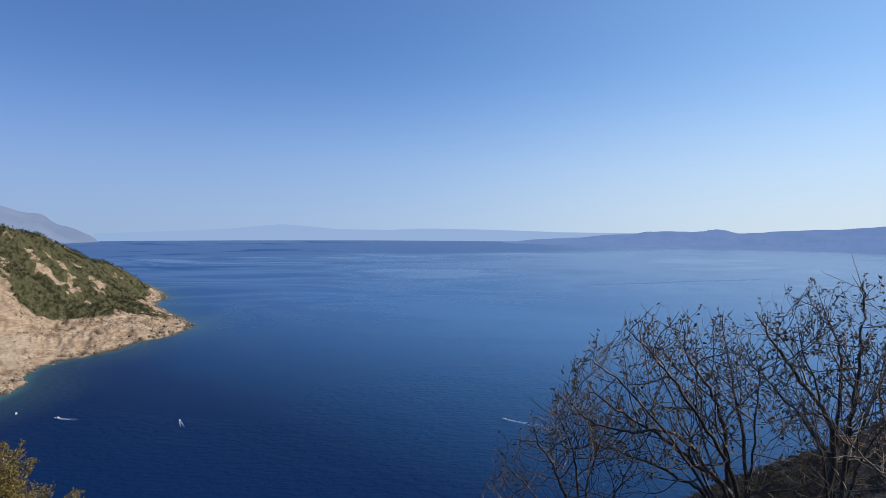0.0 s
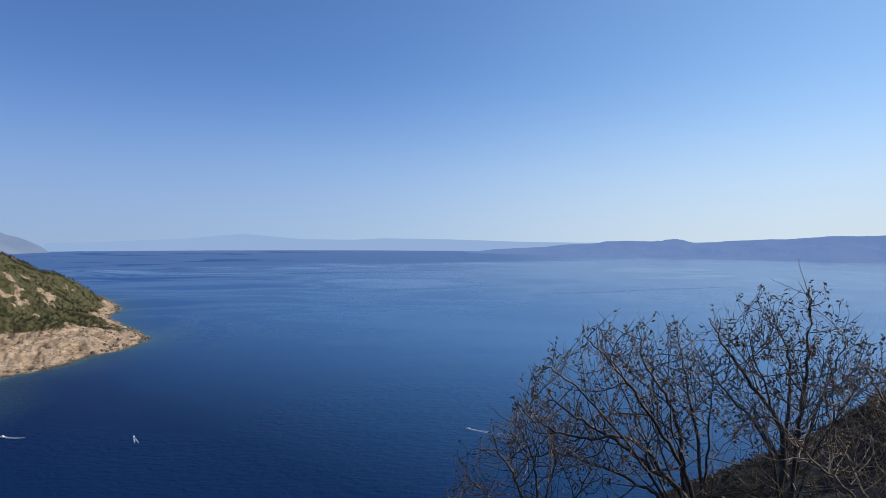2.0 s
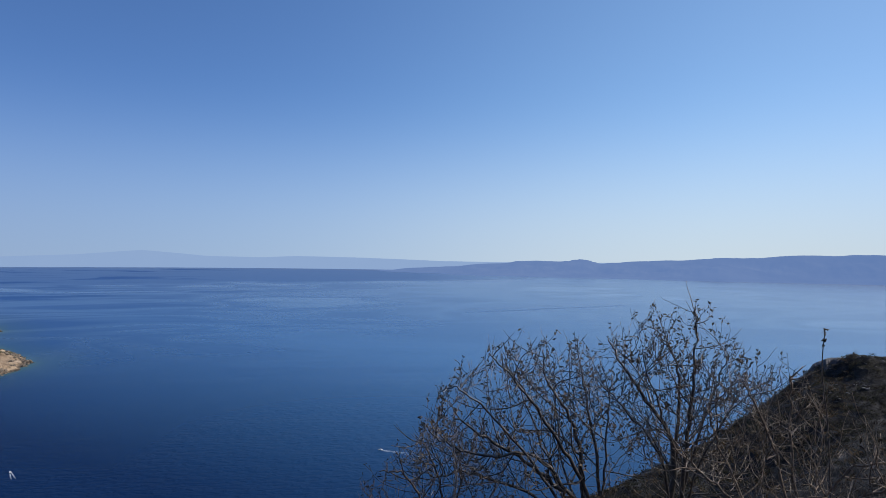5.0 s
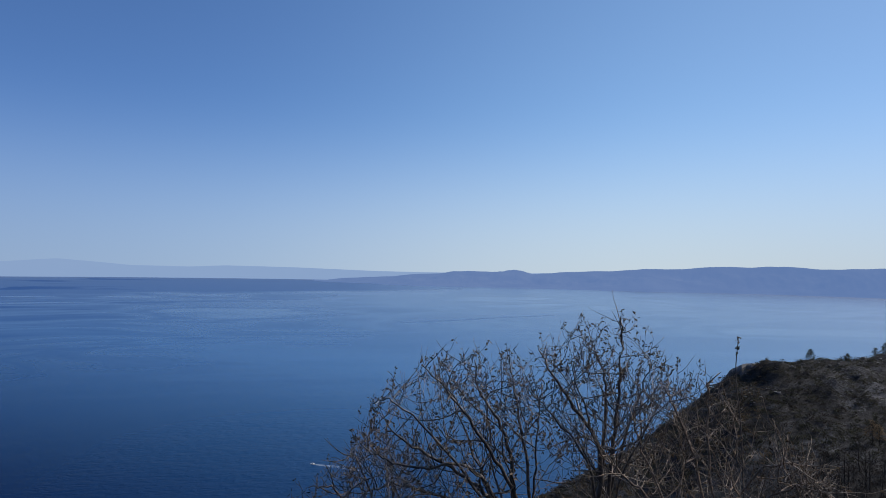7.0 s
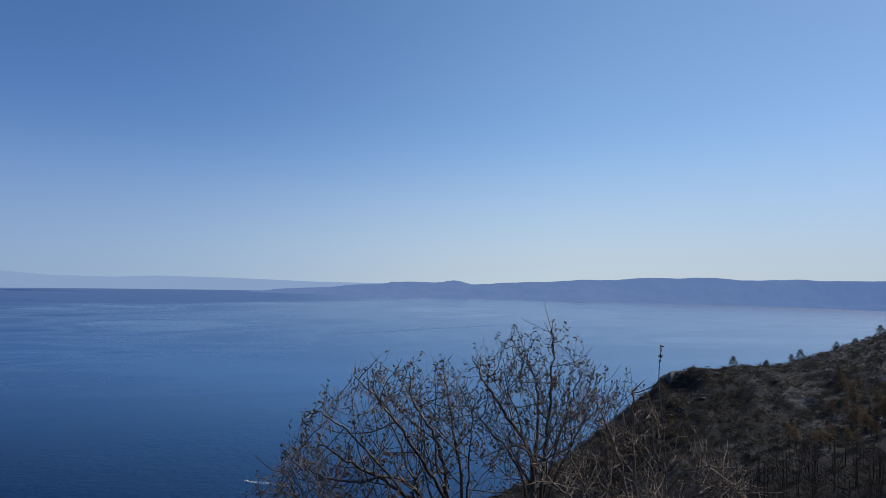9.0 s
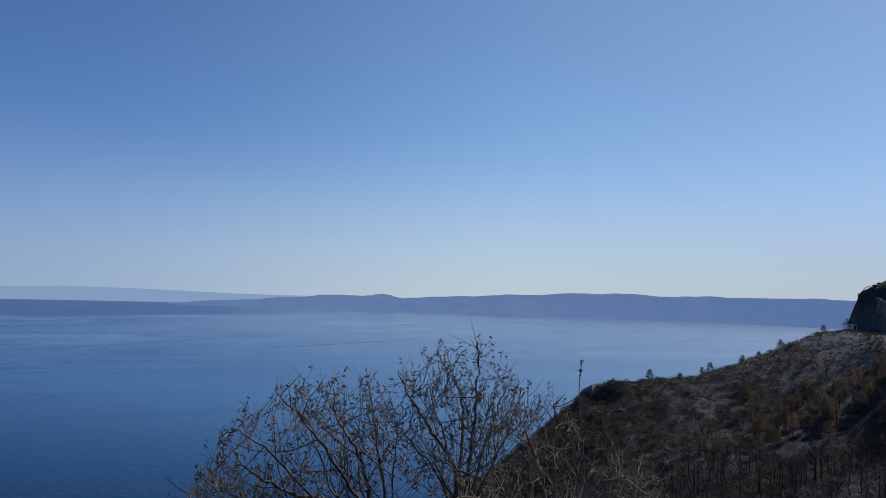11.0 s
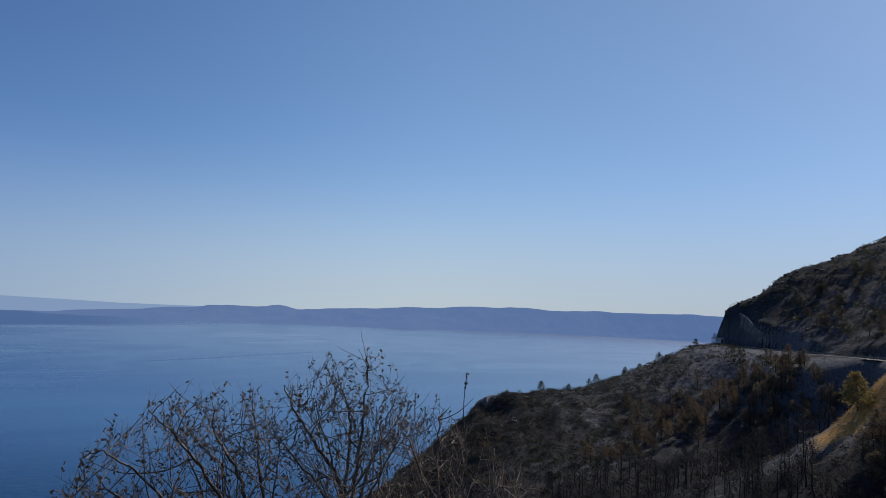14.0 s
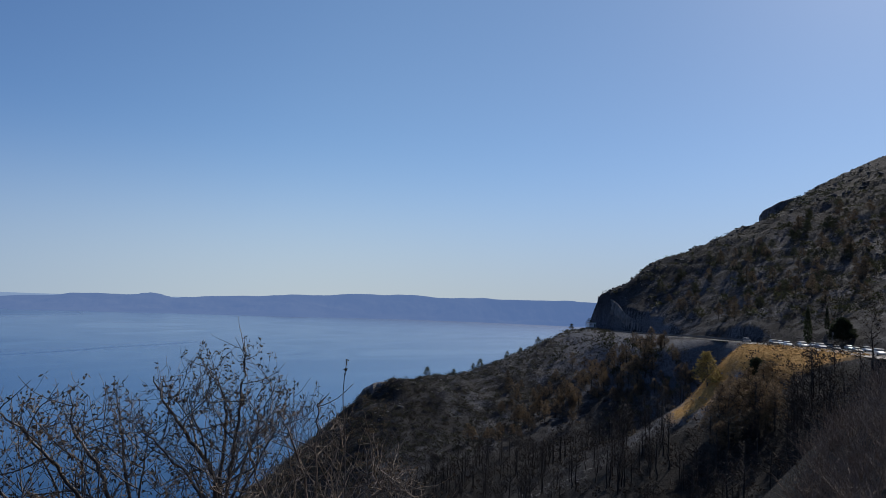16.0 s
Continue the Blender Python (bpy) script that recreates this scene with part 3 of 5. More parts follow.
def head_z(x, y):
    x, y = np.asarray(x, float), np.asarray(y, float)
    z = head.at(x, y)
    up = np.clip((z + 2) / 14, 0, 1)
    # tilted beds stand out as ledges on the bare lower rock
    bed = (z + 0.06 * x + fbm(x, y, 60, 3, 16.0) * 14) / 6.5
    fr = bed - np.floor(bed)
    z = z + up * np.clip((46 - z) / 20, 0.15, 1) * 2.6 * (np.clip((fr - 0.55) / 0.35, 0, 1) - fr)
    return z + up * (fbm(x, y, 70, 7, 4.0, 0.58) * 11 + np.abs(fbm(x, y, 40, 6, 5.0, 0.62)) * -17 + 3.5) + (1 - up) * fbm(x, y, 16, 4, 6.0) * 4


ha, hd = np.meshgrid(np.radians(np.r_[ring(-62, -38, 0.4), ring(-37.9, -20, 0.09)]), np.arange(430, 1560, 2.6))
HX, HY = hd * np.sin(ha), hd * np.cos(ha)
HZ = head_z(HX, HY)


def wood_edge(x, y, z):
    """Above 0: inside the woods, which lie over a slanting line across the slope."""
    low = (z - (17 - 9 * np.clip((y - 800) / 110, 0, 1) + fbm(x, y, 90, 5, 7.0, 0.6) * 20)) / 8
    return np.minimum(low, (y - 752 - fbm(x, y, 60, 5, 8.0, 0.65) * 60) / 30)


def clearings(x, y):
    return fbm(x, y, 55, 4, 15.0) * 0.75 + fbm(x, y, 17, 4, 17.0) * 0.5


veg = np.clip(wood_edge(HX, HY, HZ), 0, 1) * np.clip((1290 - HY) / 80, 0, 1)
green = 0.75 * veg * np.clip((0.36 - clearings(HX, HY)) / 0.12, 0.4, 1)
wet = np.clip((1.6 - HZ + fbm(HX, HY, 12, 3, 9.0) * 2.5) / 1.2, 0, 1)
sx, sy = polar(-35.0, 760)
scree = np.clip(1 - np.hypot((HX - sx) * 1.3, (HY - sy) * 0.5) / 22 + fbm(HX, HY, 14, 4, 10.0) * 1.8, 0, 0.35)
headland = tagged(sheet("ground_headland", HX, HY, HZ, M_HEAD, [("green", green), ("wet", wet), ("scree", scree)]),
                  "tan rocky headland with pine scrub above the waterline", "headland", kind="structure")

# ---- sea ----
sa_, sd_ = np.meshgrid(np.radians(np.r_[ring(-60, -15, 0.5), ring(-10, 300, 5)][:-1]), np.r_[0.5, 150, 300, np.arange(420, 1300, 12), np.geomspace(1300, 4850, 20)])
WX, WY = sd_ * np.sin(sa_), sd_ * np.cos(sa_)
depth = head.at(WX, WY)
shal = np.where((sa_ < radians(-14)) & (sa_ > radians(-62)) & (sd_ > 400) & (sd_ < 1500), np.maximum(np.clip((depth + 9) / 9, 0, 1) ** 1.5, 0.4 * np.clip((depth + 26) / 26, 0, 1)), 0)
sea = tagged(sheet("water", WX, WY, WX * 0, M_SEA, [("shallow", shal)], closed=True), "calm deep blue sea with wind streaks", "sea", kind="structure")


# ---- far land ----
def far_land(name, rows, d_shore, d_top, material, label, rough, seed):
    """Rows: bearing and degrees over eye level of the skyline; the land rises from the shore to it."""
    b = np.array(rows, float)
    a = np.arange(b[0, 0], b[-1, 0], 0.08)
    el = np.interp(a, b[:, 0], b[:, 1]) + fbm(a * 100, a * 0, 160, 4, seed + 3) * 0.0022 * rough
    el = np.convolve(np.pad(el, 4, "edge"), np.ones(9) / 9, "valid")
    ds = np.interp(a, *np.array(d_shore, float).T)
    s = np.r_[-0.05, np.linspace(0, 1, 22), 1.15, 1.4][:, None]
    dd = ds[None] + (d_top - ds[None]) * s
    top = np.maximum(EYE + d_top * np.tan(np.radians(el)), 0.5)
    xx, yy = dd * np.sin(np.radians(a)), dd * np.cos(np.radians(a))
    rise = np.where(s <= 1, np.clip(s, 0, 1) ** 0.8, 1 - (s - 1) * 2)
    zz = top[None] * rise + fbm(xx, yy, 420, 6, seed, 0.55) * rough * np.clip(s * 4, 0, 1) * np.clip((1.02 - s) * 4, 0.03, 1) * np.clip(top / 40, 0, 1)
    zz = np.where(s < 0, -6, zz)
    return tagged(sheet(name, xx, yy, zz, material), label, "backdrop", kind="structure")


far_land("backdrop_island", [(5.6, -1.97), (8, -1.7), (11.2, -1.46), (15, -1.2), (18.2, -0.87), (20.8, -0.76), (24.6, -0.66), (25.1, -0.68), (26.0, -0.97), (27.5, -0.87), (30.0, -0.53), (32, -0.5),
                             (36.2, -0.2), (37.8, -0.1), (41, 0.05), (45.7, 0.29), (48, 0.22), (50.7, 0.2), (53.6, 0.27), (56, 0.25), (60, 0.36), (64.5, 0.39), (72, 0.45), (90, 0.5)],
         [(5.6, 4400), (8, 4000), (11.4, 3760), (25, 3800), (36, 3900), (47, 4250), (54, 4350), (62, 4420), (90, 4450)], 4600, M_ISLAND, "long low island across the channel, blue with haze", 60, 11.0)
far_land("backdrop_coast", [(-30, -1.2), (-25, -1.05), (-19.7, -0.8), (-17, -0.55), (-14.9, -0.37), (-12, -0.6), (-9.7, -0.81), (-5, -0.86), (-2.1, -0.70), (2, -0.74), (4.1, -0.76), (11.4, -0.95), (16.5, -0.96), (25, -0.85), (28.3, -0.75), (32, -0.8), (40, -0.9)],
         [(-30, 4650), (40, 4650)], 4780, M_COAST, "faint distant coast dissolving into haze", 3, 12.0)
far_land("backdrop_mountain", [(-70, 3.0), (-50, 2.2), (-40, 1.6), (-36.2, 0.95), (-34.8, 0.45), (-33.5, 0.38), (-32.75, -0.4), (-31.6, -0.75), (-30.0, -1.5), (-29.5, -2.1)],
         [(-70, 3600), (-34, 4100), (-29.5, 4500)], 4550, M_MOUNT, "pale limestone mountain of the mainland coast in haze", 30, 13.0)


# ---- things ----
def part(name, bm, material, parent=None, label=""):
    me = bpy.data.meshes.new(name)
    bm.to_mesh(me)
    bm.free()
    me.materials.append(material)
    ob = new(name, me)
    if parent is not None:
        ob.parent = parent
    return tagged(ob, label) if label else ob


def mesh_part(name, verts, faces, material, parent=None, label="", smooth=False, kind=""):
    me = bpy.data.meshes.new(name)
    me.from_pydata(verts, [], faces)
    if smooth:
        me.polygons.foreach_set("use_smooth", [True] * len(me.polygons))
    me.materials.append(material)
    ob = new(name, me)
    if parent is not None:
        ob.parent = parent
    return tagged(ob, label, kind=kind)


def tube(verts, faces, pts, radii, sides=5):
    """Adds a tapered tube along pts to the lists."""
    base = len(verts)
    up = Vector((0.31, 0.17, 0.93))
    for i, p in enumerate(pts):
        t = (pts[min(i + 1, len(pts) - 1)] - pts[max(i - 1, 0)])
        t = t.normalized() if t.length > 1e-9 else Vector((0, 0, 1))
        u = t.cross(up)
        u = u.normalized() if u.length > 1e-4 else t.orthogonal().normalized()
        v = t.cross(u)
        for k in range(sides):
            a = 2 * math.pi * k / sides
            verts.append(p + (u * math.cos(a) + v * math.sin(a)) * radii[i])
    for i in range(len(pts) - 1):
        for k in range(sides):
            a, b = base + i * sides + k, base + i * sides + (k + 1) % sides
            faces.append((a, b, b + sides, a + sides))
    faces.append(tuple(base + (len(pts) - 1) * sides + k for k in range(sides)))


def rvec(rng, s=1.0):
    return Vector((rng.gauss(0, s), rng.gauss(0, s), rng.gauss(0, s)))


def leaf(verts, faces, p, way, size, rng, broad=0.32):
    """A small folded leaf of two quads."""
    way = way.normalized()
    side = way.cross(rvec(rng))
    side = side.normalized() if side.length > 1e-3 else way.orthogonal().normalized()
    n = way.cross(side)
    b = len(verts)
    w = size * broad
    verts.extend([p, p + way * size * 0.5 + side * w + n * w * 0.4, p + way * size, p + way * size * 0.5 - side * w + n * w * 0.4, p + way * size * 0.55 - n * w * 0.2])
    faces.extend([(b, b + 1, b + 2, b + 4), (b, b + 4, b + 2, b + 3)])


def box(verts, faces, c, s, rz=0.0, tilt=0.0):
    """A box of size s about c."""
    m = Matrix.Translation(c) @ Matrix.Rotation(rz, 4, "Z") @ Matrix.Rotation(tilt, 4, "X")
    b = len(verts)
    for x in (-0.5, 0.5):
        for y in (-0.5, 0.5):
            for z in (-0.5, 0.5):
                verts.append(m @ Vector((x * s[0], y * s[1], z * s[2])))
    faces.extend([tuple(b + i for i in f) for f in ((0, 1, 3, 2), (4, 6, 7, 5), (0, 4, 5, 1), (2, 3, 7, 6), (0, 2, 6, 4), (1, 5, 7, 3))])


def ground(x, y):
    return float(hill_z(np.array([x]), np.array([y]))[0])


def spot(az, el, d):
    """A point d metres off on a bearing and slope from the eye."""
    return Vector(drop(az, el, d))


M_BARK = plain("grey_bark", (0.06, 0.05, 0.042), 0.55, vary=0.5, scale=30)
M_TWIG = plain("brown_twig", (0.14, 0.104, 0.074), 0.85, vary=0.5, scale=30)
M_SPRAY = plain("fine_twig", (0.165, 0.132, 0.102), 0.7, vary=0.85, scale=20)
M_BRUSH = plain("dead_brush", (0.185, 0.14, 0.102), 0.9, vary=0.5, scale=6)
M_DRYLEAF = foliage("dry_leaf", (0.008, 0.006, 0.005), (0.17, 0.128, 0.082))
M_STRAW = foliage("straw_blade", (0.24, 0.14, 0.045), (0.52, 0.34, 0.13))
M_SHRUBLEAF = foliage("yellowing_leaf", (0.03, 0.027, 0.008), (0.48, 0.37, 0.11))
M_CHAR = plain("charred_bark", (0.018, 0.016, 0.015), 0.95, vary=0.4, scale=4)
M_CHARLEAF = foliage("charred_needles", (0.012, 0.0105, 0.010), (0.036, 0.029, 0.025))
M_SCORCH = foliage("scorched_needles", (0.08, 0.056, 0.033), (0.25, 0.18, 0.105))
M_SCORCH_DULL = foliage("browned_needles", (0.06, 0.044, 0.03), (0.19, 0.145, 0.09))
M_NEEDLE = foliage("pine_needles", (0.022, 0.028, 0.015), (0.085, 0.088, 0.045))
M_NEEDLE_Y = foliage("yellow_pine_needles", (0.17, 0.135, 0.035), (0.45, 0.34, 0.12))
M_CYPRESS = foliage("cypress_scales", (0.012, 0.018, 0.010), (0.045, 0.055, 0.028))
M_SCRUB = foliage("grey_green_scrub", (0.018, 0.02, 0.015), (0.06, 0.058, 0.038))
M_WOOD = foliage("headland_pines", (0.014, 0.018, 0.009), (0.085, 0.088, 0.036), patch=0.022)
M_LIME = plain("pale_limestone", (0.135, 0.13, 0.128), 0.9, vary=0.4, scale=2.5)


# -- foreground shrubs --
# the tops of the two tall shrubs: bearing, degrees over eye level
TOP_A = [(9, -19), (12, -12.8), (14, -10.5), (16.6, -7.9), (20, -8.2), (25, -7.2), (27, -9), (31, -12)]
TOP_B = [(24, -12), (26.6, -7.6), (27.6, -6.7), (30.1, -5.5), (32, -5.0), (35, -4.0), (36.6, -4.8), (38.4, -6.4), (40, -10)]
TOP_C = [(3, -25), (5.5, -21), (8, -18), (10.4, -16.4), (12.2, -15.5), (16, -15.5), (20, -18)]
TOP_D = [(34, -13), (37, -10.5), (39.0, -9.1), (42.6, -8.8), (44.3, -10), (47, -12), (50, -13.5), (53, -16)]

TOP_E = [(36, -19), (40, -17), (44, -14.5), (48, -14), (52, -15.5), (55, -16.5), (58, -19)]


def under(p, top, slack):
    d = math.hypot(p.x, p.y)
    az = math.degrees(math.atan2(p.x, p.y))
    j = 1
    while j < len(top) - 1 and top[j][0] < az:
        j += 1
    (a0, e0), (a1, e1) = top[j - 1], top[j]
    t = min(1, max(0, (az - a0) / (a1 - a0)))
    return math.degrees(math.atan2(p.z - EYE, d)) < e0 + (e1 - e0) * t + slack


def grow(rng, pts, r0, r1, level, last, out, top, kids, limb):
    """Children along a branch already drawn; each leaves at a wide angle, winds outward, turns upward and stops under the crown's top."""
    n = len(pts) - 1
    out.append((level, pts, [r0 + (r1 - r0) * i / n for i in range(n + 1)], limb))
    if level >= last:
        return
    length = sum((pts[i + 1] - pts[i]).length for i in range(n))
    count = max(1, int(round(kids[level] * length)))
    first = (0.28, 0.12, 0.1)[level]
    for k in range(count):
        s = first + (1 - first) * (k + rng.random()) / count
        i = min(int(s * n), n - 1)
        t = (pts[i + 1] - pts[i]).normalized()
        a = Matrix.Rotation(rng.uniform(0, 2 * math.pi), 3, t) @ t.orthogonal().normalized()
        d = (t * rng.uniform(0.2, 0.75) + a * rng.uniform(0.7, 1.1) + Vector((0, 0, (-0.05, 0.1, 0.25)[level]))).normalized()
        ln = (rng.uniform(0.7, 1.6), rng.uniform(0.35, 0.9), rng.uniform(0.14, 0.5))[level] * (1.2 - 0.45 * s)
        m = max(5, int(ln / (0.085, 0.065, 0.055)[level]))
        p, q = pts[i].copy(), [pts[i].copy()]
        slack = rng.gauss(-0.4, 0.7) + (rng.uniform(0.6, 2.2) if rng.random() < 0.18 else 0)
        curl = rvec(rng, 0.09)
        for j in range(m):
            if rng.random() < 0.22:
                d = (d + rvec(rng, 0.24)).normalized()
                curl = curl * -0.6 + rvec(rng, 0.05)
            d = (d + curl + rvec(rng, 0.06) + Vector((0, 0, (0.03, 0.07, 0.1)[level] + 0.2 * j / m))).normalized()
            p = p + d * (ln / m)
            if not under(p, top, slack):
                break
            q.append(p.copy())
        if len(q) < 3:
            continue
        rr = max((r0 + (r1 - r0) * s) * rng.uniform(0.4, 0.62), (0.008, 0.0045, 0.0026)[level])
        grow(rng, q, rr, max(rr * 0.3, 0.0019), level + 1, last, out, top, kids, limb)


def curve_through(stops, n):
    """A smooth line through stops."""
    s = [stops[0] * 2 - stops[1], *stops, stops[-1] * 2 - stops[-2]]
    out = []
    for i in range(1, len(s) - 2):
        for k in range(n):
            t = k / n
            a, b, c, d = s[i - 1], s[i], s[i + 1], s[i + 2]
            out.append(0.5 * (2 * b + (c - a) * t + (2 * a - 5 * b + 4 * c - d) * t * t + (3 * b - 3 * c + d - a) * t ** 3))
    return out + [stops[-1].copy()]


def bare_shrub(label, limbs, seed, top, kids=(3.1, 3.5, 3.0), last=3, leaves=0.42, size=0.058, wood=None, foot=None):
    """limbs: (stops, radius at foot, radius at tip)."""
    rng = random.Random(seed)
    root = tagged(new("bare_shrub"), label, "shrub", "shrubs at the lay-by")
    root.location = foot
    out = []
    for k, (stops, r0, r1) in enumerate(limbs):
        pts = curve_through([s + rvec(rng, 0.03) for s in stops], 7)
        pts = [pts[0]] + [p + rvec(rng, 0.013) for p in pts[1:]]
        r0, r1 = r0 * 0.72, r1 * 0.8
        grow(rng, pts, r0, r1, 0, last, out, top, kids, k)
    wood = wood or M_BARK
    limb_obs, sprays = {}, {}
    lv, lf = [], []
    f0 = Vector(foot)
    for level, pts, rad, k in out:
        pts = [p - f0 for p in pts]
        if level == 0:
            v, f = [], []
            tube(v, f, pts, rad, 8)
            limb_obs[k] = mesh_part("limb", v, f, wood, root, smooth=True)
        elif level == 1:
            v, f = [], []
            tube(v, f, pts, rad, 5)
            mesh_part("branch", v, f, wood, limb_obs[k], smooth=True)
        else:
            v, f = sprays.setdefault(k, ([], []))
            tube(v, f, pts, rad, 3)
        if level >= 2:
            # shrivelled leaves hang in bunches along the outer twig, seed heads stand on some tips
            luck = rng.random()
            if luck < leaves:
                for i in range(max(1, len(pts) * 2 // 5), len(pts)):
                    d = (pts[i] - pts[i - 1]).normalized()
                    for _ in range(rng.choice((0, 1, 2, 3))):
                        leaf(lv, lf, pts[i] + rvec(rng, 0.008), d * 0.3 + rvec(rng, 0.55) + Vector((0, 0, -0.4)), size * rng.uniform(0.6, 1.3), rng, 0.2)
            elif luck < leaves + 0.12:
                for i in range(len(pts) * 2 // 3, len(pts)):
                    d = (pts[i] - pts[i - 1]).normalized()
                    for _ in range(5):
                        leaf(lv, lf, pts[i] + rvec(rng, 0.007), d + rvec(rng, 0.4), size * rng.uniform(0.35, 0.7), rng, 0.3)
    for k, (v, f) in sprays.items():
        mesh_part("twig_spray", v, f, M_SPRAY, limb_obs[k], kind="stuff")
    mesh_part("dry_foliage", lv, lf, M_DRYLEAF, root, "shrivelled brown leaves and seed heads", kind="stuff")
    return root


def feet(az, d):
    x, y = polar(az, d)
    return Vector((x, y, ground(x, y) - 0.1))


fa = feet(27.2, 8.4)
bare_shrub("nearly leafless grey-barked shrub with curled brown leaves", [
    ([fa, spot(25.9, -22.6, 8.3), spot(22.3, -20.0, 8.2), spot(17.5, -17.4, 8.1), spot(13.6, -15.2, 8.0)], 0.062, 0.012),
    ([fa, spot(26.0, -22.0, 8.4), spot(24.8, -15.5, 8.5), spot(22.5, -11.5, 8.6), spot(21.5, -9.2, 8.6)], 0.055, 0.009),
    ([fa, spot(26.2, -21.5, 8.2), spot(23.0, -16.2, 8.0), spot(19.5, -12.2, 7.9), spot(17.2, -9.0, 7.9)], 0.05, 0.008),
    ([fa, spot(27.0, -20.0, 8.6), spot(26.0, -13.5, 8.8), spot(25.0, -8.5, 9.0)], 0.045, 0.008),
    ([fa, spot(25.0, -23.2, 7.9), spot(20.0, -17.5, 7.7), spot(15.0, -13.3, 7.6), spot(12.8, -12.9, 7.6)], 0.035, 0.007),
    ([fa, spot(24.0, -21.5, 8.8), spot(20.5, -14.4, 9.1), spot(19.3, -10.5, 9.2)], 0.03, 0.007),
    ([fa, spot(26.0, -22.3, 8.0), spot(21.3, -18.3, 7.8), spot(17.0, -18.6, 7.7), spot(13.8, -17.7, 7.7), spot(11.4, -16.2, 7.7)], 0.04, 0.008),
    ([fa, spot(24.5, -23.0, 8.3), spot(21.7, -21.1, 8.4), spot(15.2, -20.2, 8.5), spot(11.9, -20.1, 8.5), spot(10.7, -18.8, 8.5)], 0.04, 0.008),
    ([fa, spot(27.5, -21.0, 8.0), spot(27.8, -14.5, 7.9), spot(28.4, -11.0, 7.9)], 0.028, 0.006)], 3, TOP_A, foot=fa)
fb = feet(33.8, 9.2)
bare_shrub("tall leafless grey-barked shrub with seed heads on its tips", [
    ([fb, spot(33.5, -21.1, 9.2), spot(33.2, -16.9, 9.2), spot(31.6, -13.3, 9.2), spot(29.0, -9.5, 9.1), spot(27.8, -7.6, 9.1)], 0.075, 0.01),
    ([fb, spot(33.6, -20.0, 9.3), spot(33.4, -14.5, 9.4), spot(33.0, -9.5, 9.5), spot(31.6, -6.3, 9.5)], 0.06, 0.009),
    ([fb, spot(33.9, -18.0, 9.1), spot(34.8, -12.0, 9.0), spot(35.0, -7.0, 9.1), spot(35.1, -4.6, 9.1)], 0.05, 0.008),
    ([fb, spot(34.5, -18.5, 9.4), spot(36.3, -12.0, 9.6), spot(37.6, -7.6, 9.7)], 0.042, 0.008),
    ([fb, spot(32.4, -18.0, 8.8), spot(29.0, -13.5, 8.6), spot(26.5, -11.0, 8.5)], 0.036, 0.007),
    ([fb, spot(34.6, -19.5, 8.9), spot(37.0, -14.0, 8.7), spot(39.0, -10.6, 8.6)], 0.03, 0.007)], 5, TOP_B, leaves=0.55, foot=fb)
fc = feet(13.0, 8.2)
bare_shrub("low tangled leafless shrub below the taller ones", [
    ([fc, spot(11.5, -23.5, 8.0), spot(9.0, -20.5, 7.8), spot(7.0, -20.0, 7.8)], 0.035, 0.007),
    ([fc, spot(13.0, -22.5, 8.2), spot(11.5, -18.4, 8.2), spot(10.5, -17.0, 8.2)], 0.03, 0.006),
    ([fc, spot(14.5, -22.0, 8.4), spot(15.5, -18.0, 8.5)], 0.03, 0.006),
    ([fc, spot(10.0, -25.5, 8.4), spot(7.2, -23.0, 8.6), spot(5.6, -22.6, 8.6)], 0.03, 0.006),
    ([fc, spot(15.5, -24.0, 7.9), spot(18.0, -20.0, 7.9)], 0.03, 0.006)], 7, TOP_C, kids=(4.2, 4.4, 3.8), leaves=0.24, size=0.04, wood=M_TWIG, foot=fc)
fd = feet(43.5, 7.8)
bare_shrub("dense thicket of bare brown stems", [
    ([fd, spot(41.5, -17.0, 7.7), spot(39.5, -11.5, 7.7), spot(38.9, -9.8, 7.7)], 0.03, 0.006),
    ([fd, spot(43.0, -16.5, 7.6), spot(42.2, -11.0, 7.6), spot(42.7, -9.4, 7.6)], 0.028, 0.006),
    ([fd, spot(45.0, -18.0, 7.6), spot(47.5, -15.2, 7.6), spot(51.0, -15.0, 7.7)], 0.028, 0.006),
    ([fd, spot(39.0, -18.5, 8.0), spot(36.5, -14.5, 8.2), spot(36.0, -12.5, 8.2)], 0.028, 0.006),
    ([fd, spot(46.0, -19.0, 7.2), spot(48.5, -17.0, 7.0), spot(50.5, -16.8, 7.0)], 0.024, 0.006),
    ([fd, spot(44.3, -16.5, 8.2), spot(44.6, -12.5, 8.4)], 0.022, 0.005),
    ([fd, spot(38.0, -20.0, 7.2), spot(35.0, -17.5, 7.2), spot(33.5, -16.5, 7.2)], 0.026, 0.006)], 9, TOP_D, kids=(4.2, 4.2, 3.2), leaves=0.14, size=0.05, wood=M_TWIG, foot=fd)
fe = feet(50.0, 7.4)
